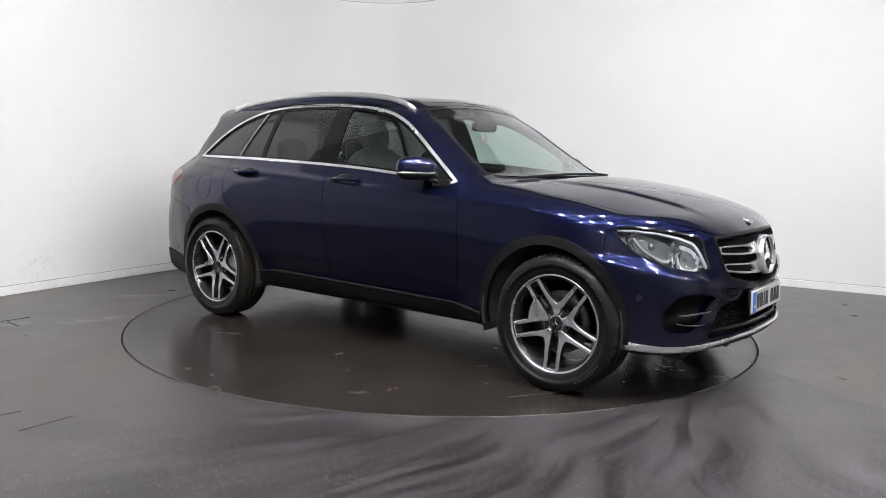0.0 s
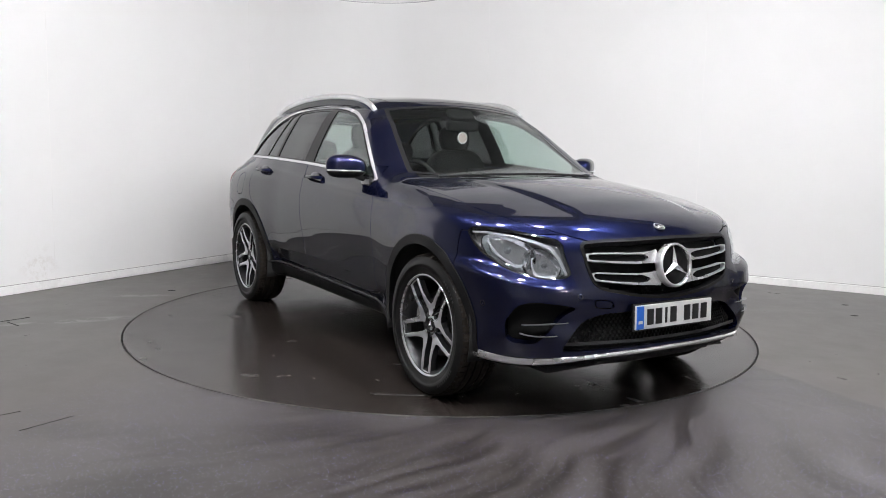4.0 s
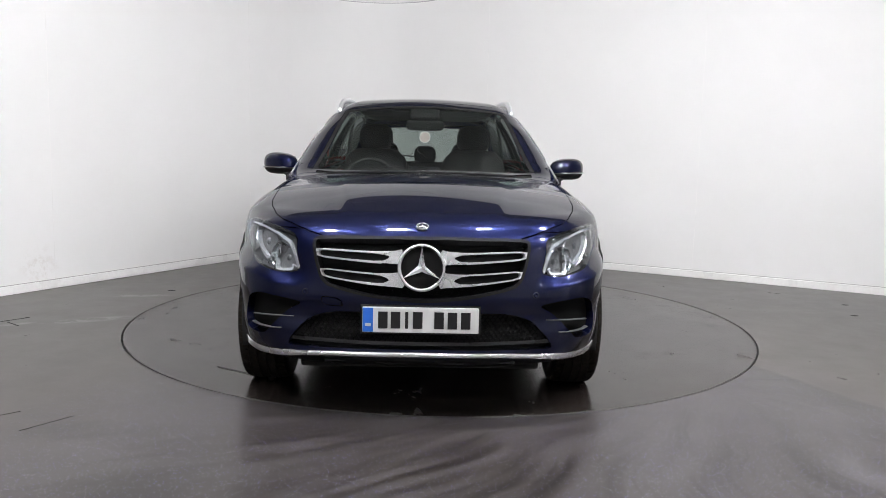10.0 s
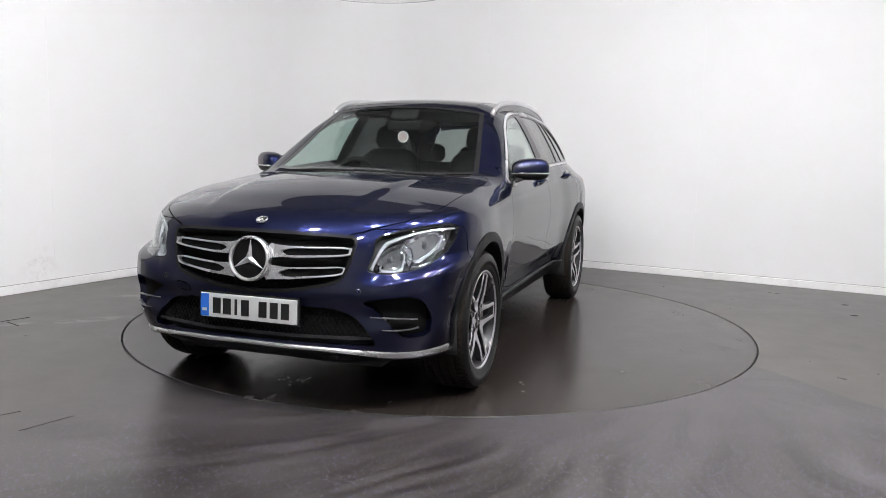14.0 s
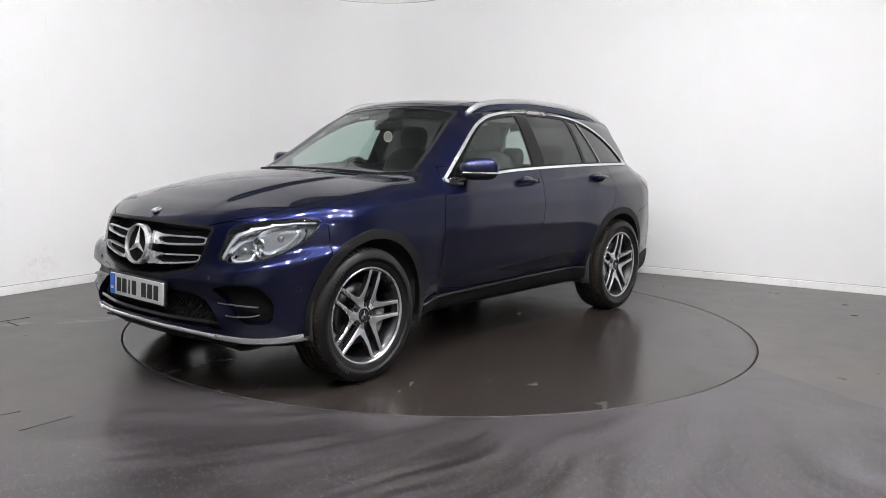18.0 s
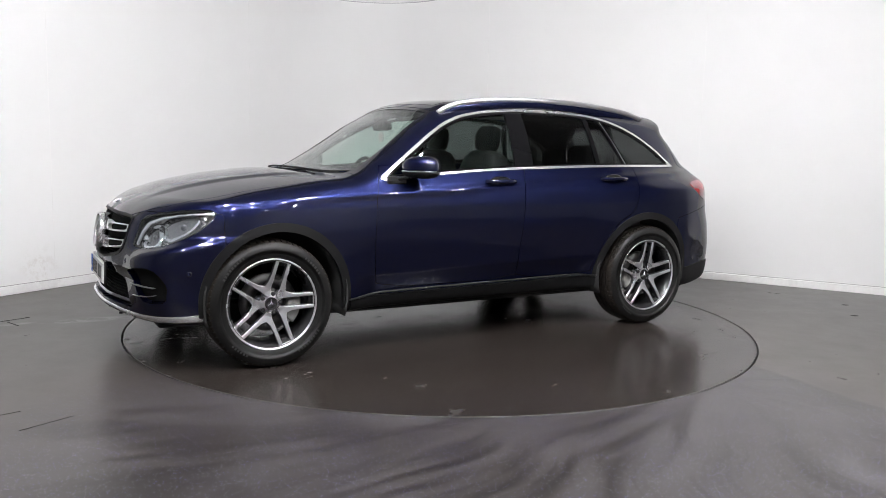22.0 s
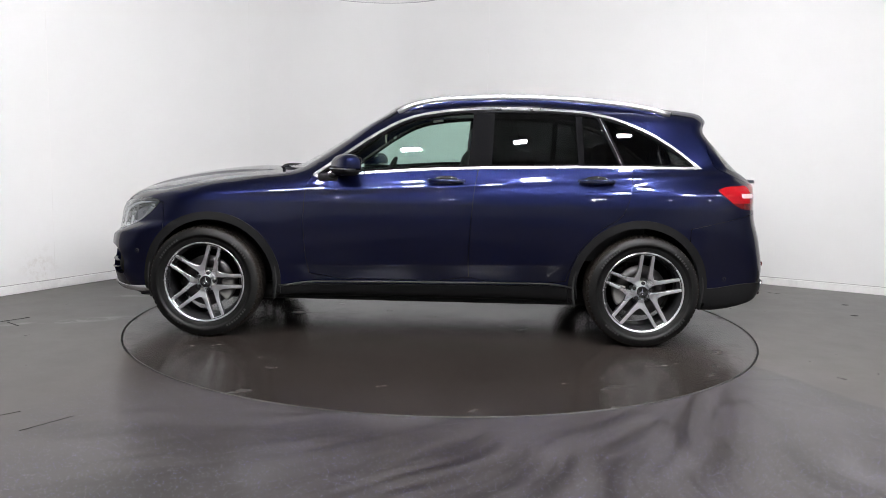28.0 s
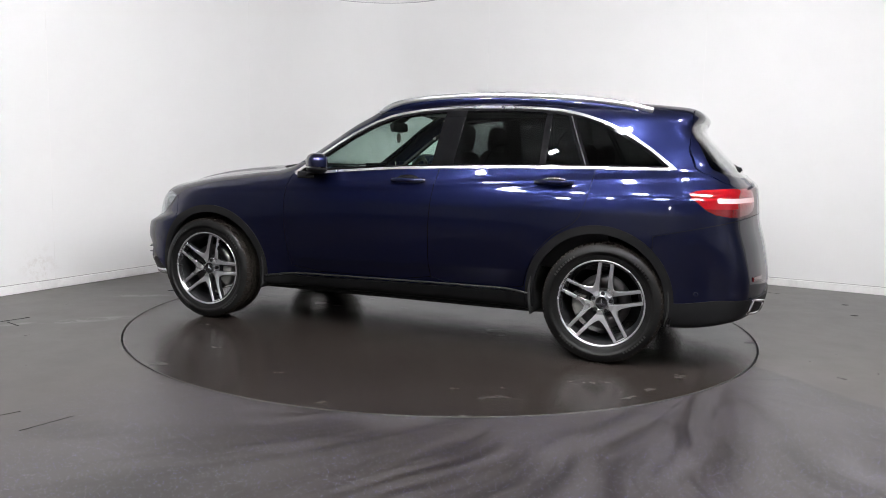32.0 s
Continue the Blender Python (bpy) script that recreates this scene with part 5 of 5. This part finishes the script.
    part("brake_disc", spin([(0.08, 0.0), (0.168, 0.0), (0.168, 0.022), (0.08, 0.022)], 48), M_DISCMETAL, w, "brake disc")
    part("brake_hat", spin([(0.001, -0.02), (0.085, -0.02), (0.085, 0.045), (0.001, 0.045)], 32), M_RIMDARK, w)
    ca = math.pi if side > 0 else 0
    cal = spin([(0.105, -0.03), (0.185, -0.03), (0.185, 0.05), (0.175, 0.058), (0.115, 0.058), (0.105, 0.05)], 10, "y", arc=(ca - 0.1 if x > 0 else ca + 2.6, ca + 0.75 if x > 0 else ca + 3.4))
    part("brake_caliper", cal, M_CALIPER, w, "grey brake caliper")
    lift = lambda q: 0.100 - 0.020 * math.exp(-((q - 0.08) / 0.075) ** 2)
    deep = lambda q: lift(q) - 0.034
    u, v = (math.cos(math.pi / 5), math.sin(math.pi / 5)), (math.sin(math.pi / 5), -math.cos(math.pi / 5))
    arm = lambda s, o: (s * u[0] + o * v[0], s * u[1] + o * v[1])
    for i in range(5):
        # two straight arms from one foot; each runs beside an arm of the next foot
        a0 = radians(pair_deg + 36 + 72 * i)
        rot = lambda p: (p[0] * math.cos(a0) - p[1] * math.sin(a0), p[0] * math.sin(a0) + p[1] * math.cos(a0))
        upper = [arm(0.045, 0.018), arm(0.074, 0.0238), arm(0.09, 0.0252), arm(0.15, 0.0256), arm(0.2520, 0.0250), arm(0.2490, 0.0465), arm(0.165, 0.0475), arm(0.118, 0.0525), (0.1130, 0.0065)]
        ol = [(a, -b) for a, b in upper] + [(0.1100, 0.0)] + upper[::-1]
        part("spoke", prism([rot(p) for p in ol], deep, lift), [M_RIM, M_RIMDARK], w, smooth=False)
        seat_ol = [arm(0.2535, 0.020), arm(0.222, 0.020), arm(0.222, -0.020), arm(0.2535, -0.020)]
        part("rim_bridge", prism([rot(p) for p in seat_ol], lambda q: 0.05, lambda q: 0.075 + 0.4 * (q - 0.23)), [M_RIMDARK, M_RIMDARK], w, "grey bridge between two spokes", smooth=False)
        link = [arm(0.2535, 0.030), arm(0.2440, 0.030), arm(0.2440, -0.030), arm(0.2535, -0.030)]
        part("rim_link", prism([rot(p) for p in link], deep, lambda q: lift(q) - 0.001), [M_RIM, M_RIMDARK], w, smooth=False)
        b0 = a0 + math.pi / 5
        bolt = spin([(0.001, 0.05), (0.0125, 0.05), (0.0125, 0.072), (0.008, 0.074), (0.001, 0.074)], 12)
        bmesh.ops.translate(bolt, vec=(0.056 * math.cos(b0), 0, 0.056 * math.sin(b0)), verts=bolt.verts)
        part("wheel_bolt", bolt, M_RIMDARK, w, smooth=False)
    part("hub", spin([(0.001, 0.03), (0.072, 0.03), (0.068, 0.056), (0.058, 0.062), (0.045, 0.068), (0.040, 0.072), (0.001, 0.072)], 40), M_RIM, w, "alloy hub")
    cap = part("centre_cap", spin([(0.001, 0.06), (0.036, 0.06), (0.036, 0.078), (0.031, 0.081), (0.027, 0.078), (0.001, 0.078)], 32), M_GLOSSBLACK, w, "black centre cap with silver arms")
    bm = bmesh.new()
    c = bm.verts.new((0, 0.086, 0))
    pts = [bm.verts.new(((0.029 if k % 2 == 0 else 0.006) * math.cos(math.pi / 2 + k * math.pi / 3), 0.079, (0.029 if k % 2 == 0 else 0.006) * math.sin(math.pi / 2 + k * math.pi / 3))) for k in range(6)]
    for k in range(6):
        bm.faces.new((c, pts[k], pts[(k + 1) % 6]))
    bmesh.ops.recalc_face_normals(bm, faces=bm.faces)
    part("cap_arms", bm, M_SATINCHROME, cap, smooth=False)
    return w


for x, side, deg in ((AX, 1, 106), (-AX, 1, 95), (AX, -1, -88), (-AX, -1, -90)):
    build_wheel(x, side, deg)

# ---- interior ----
def seat(x, y, wide=0.50):
    s = new("front_seat")
    s.parent = car
    s.matrix_basis = pose(x, y, 0.0)
    part("cushion", egg((0.54, wide, 0.20), 4), M_LEATHER, s, "black leather seat cushion").location = (0.22, 0, 0.62)
    b = part("backrest", egg((0.20, wide, 0.66), 4), M_LEATHER, s, "black leather backrest")
    b.matrix_basis = pose(-0.05, 0, 0.94, 0, -14, 0)
    h = part("headrest", egg((0.11, 0.255, 0.20), 3), M_LEATHER, s, "black leather headrest")
    h.matrix_basis = pose(-0.125, 0, 1.345, 0, -8, 0)
    for k in (-0.06, 0.06):
        part("headrest_post", tube([(-0.135, k, 1.20), (-0.125, k, 1.29)], 0.008, 8), M_CHROME, s, "chrome headrest post")
    return s


for y in (0.37, -0.37):
    seat(-0.22, y)
bench = part("rear_bench", join(box((0.5, 1.24, 0.18), (-0.86, 0, 0.62), 0.05), box((0.16, 1.24, 0.52), (-1.14, 0, 0.90), 0.05, turn=Matrix.Rotation(radians(-14), 3, "Y"))), M_LEATHER, car, "black leather rear bench")
for y, w, z in ((0.36, 0.26, 1.235), (-0.36, 0.26, 1.235), (0.0, 0.19, 1.21)):
    h = part("rear_headrest", egg((0.10, w, 0.17), 3), M_LEATHER, bench, "black rear headrest")
    h.matrix_basis = pose(-1.21, y, z)
part("parcel_cover", box((0.75, 1.10, 0.02), (-1.62, 0, 1.06), 0.005), M_BLACK, car, "black load cover", smooth=False)
dash = part("dashboard", join(egg((0.66, 1.42, 0.30), 5), box((0.3, 1.36, 0.3), (0.0, 0, -0.25), 0.04)), M_BLACK, car, "black dashboard")
dash.matrix_basis = pose(0.78, 0, 0.90)
part("instrument_hood", egg((0.22, 0.36, 0.14), 2.6), M_BLACK, dash, "instrument hood").location = (-0.14, -0.37, 0.15)
part("media_screen", box((0.012, 0.20, 0.12), (-0.22, 0, 0.19), 0.004), M_GLOSSBLACK, dash, "black tablet screen", smooth=False)
part("centre_console", box((0.9, 0.24, 0.3), (0.1, 0, 0.62), 0.04), M_BLACK, car, "black centre console", smooth=False)
wheel_s = part("steering_wheel", spin([(0.178 + 0.015 * math.cos(k * math.pi / 4), 0.015 * math.sin(k * math.pi / 4)) for k in range(8)], 40, "x"), M_LEATHER, car, "black leather steering wheel")
part("boss", egg((0.06, 0.16, 0.13), 2.8), M_BLACK, wheel_s)
for a in (0.1, math.pi - 0.1, -math.pi / 2):
    part("wheel_arm", tube([(0.0, 0.05 * math.cos(a), 0.05 * math.sin(a)), (0.0, 0.175 * math.cos(a), 0.175 * math.sin(a))], 0.016, 8, flat=0.6), M_SATIN, wheel_s, "silver steering wheel arm")
wheel_s.matrix_basis = pose(0.36, -0.37, 1.025, 0, -24, 0)
part("sensor_housing", egg((0.12, 0.20, 0.04), 5), M_MESH, car, "black sensor housing").matrix_basis = pose(0.31, 0, 1.495, 0, 32, 0)
rv = part("rear_view_mirror", egg((0.05, 0.25, 0.070), 6), M_MESH, car, "black interior mirror")
rv.matrix_basis = pose(0.33, 0.0, 1.425, 0, 8, 0)
part("mirror_stalk", tube([(0.35, 0, 1.49), (0.335, 0, 1.43)], 0.012, 8), M_BLACK, rv).matrix_parent_inverse = rv.matrix_basis.inverted()
fresh = part("hanging_disc", spin([(0.001, -0.003), (0.036, -0.003), (0.036, 0.003), (0.001, 0.003)], 28, "x"), M_CREAM, car, "round cream air freshener hanging from the mirror", smooth=False)
fresh.matrix_basis = pose(0.335, 0.0, 1.345)
part("rim_ring", spin([(0.033, -0.005), (0.038, -0.005), (0.038, 0.005), (0.033, 0.005)], 28, "x"), M_PLATE, fresh, "white rim")
part("cord", tube([(0, 0, 0.036), (0, 0, 0.075)], 0.0015, 5), M_PLATE, fresh)
part("headlining", box((1.9, 0.98, 0.02), (-0.75, 0, 1.535), 0.005), M_BLACK, car, "dark headlining", smooth=False)
for side in (1, -1):
    part("door_card", box((2.3, 0.05, 0.5), (-0.30, side * 0.79, 0.80), 0.02), M_BLACK, car, "black inner door panel", smooth=False)

# ---- what moves ----
TURN_START, TURN_RATE, OFFSET = -37.405, -5.123, Vector((0.118, -0.153, 0))


def motions():
    rows_car, rows_disc = [], []
    for t in range(33):
        m = Matrix.Rotation(radians(TURN_START + TURN_RATE * t), 4, "Z")
        rows_disc.append((float(t), Matrix.Translation(DISC_AT) @ m))
        rows_car.append((float(t), m @ Matrix.Translation(OFFSET)))
    walk(turntable, rows_disc)
    walk(car, rows_car)


motions()
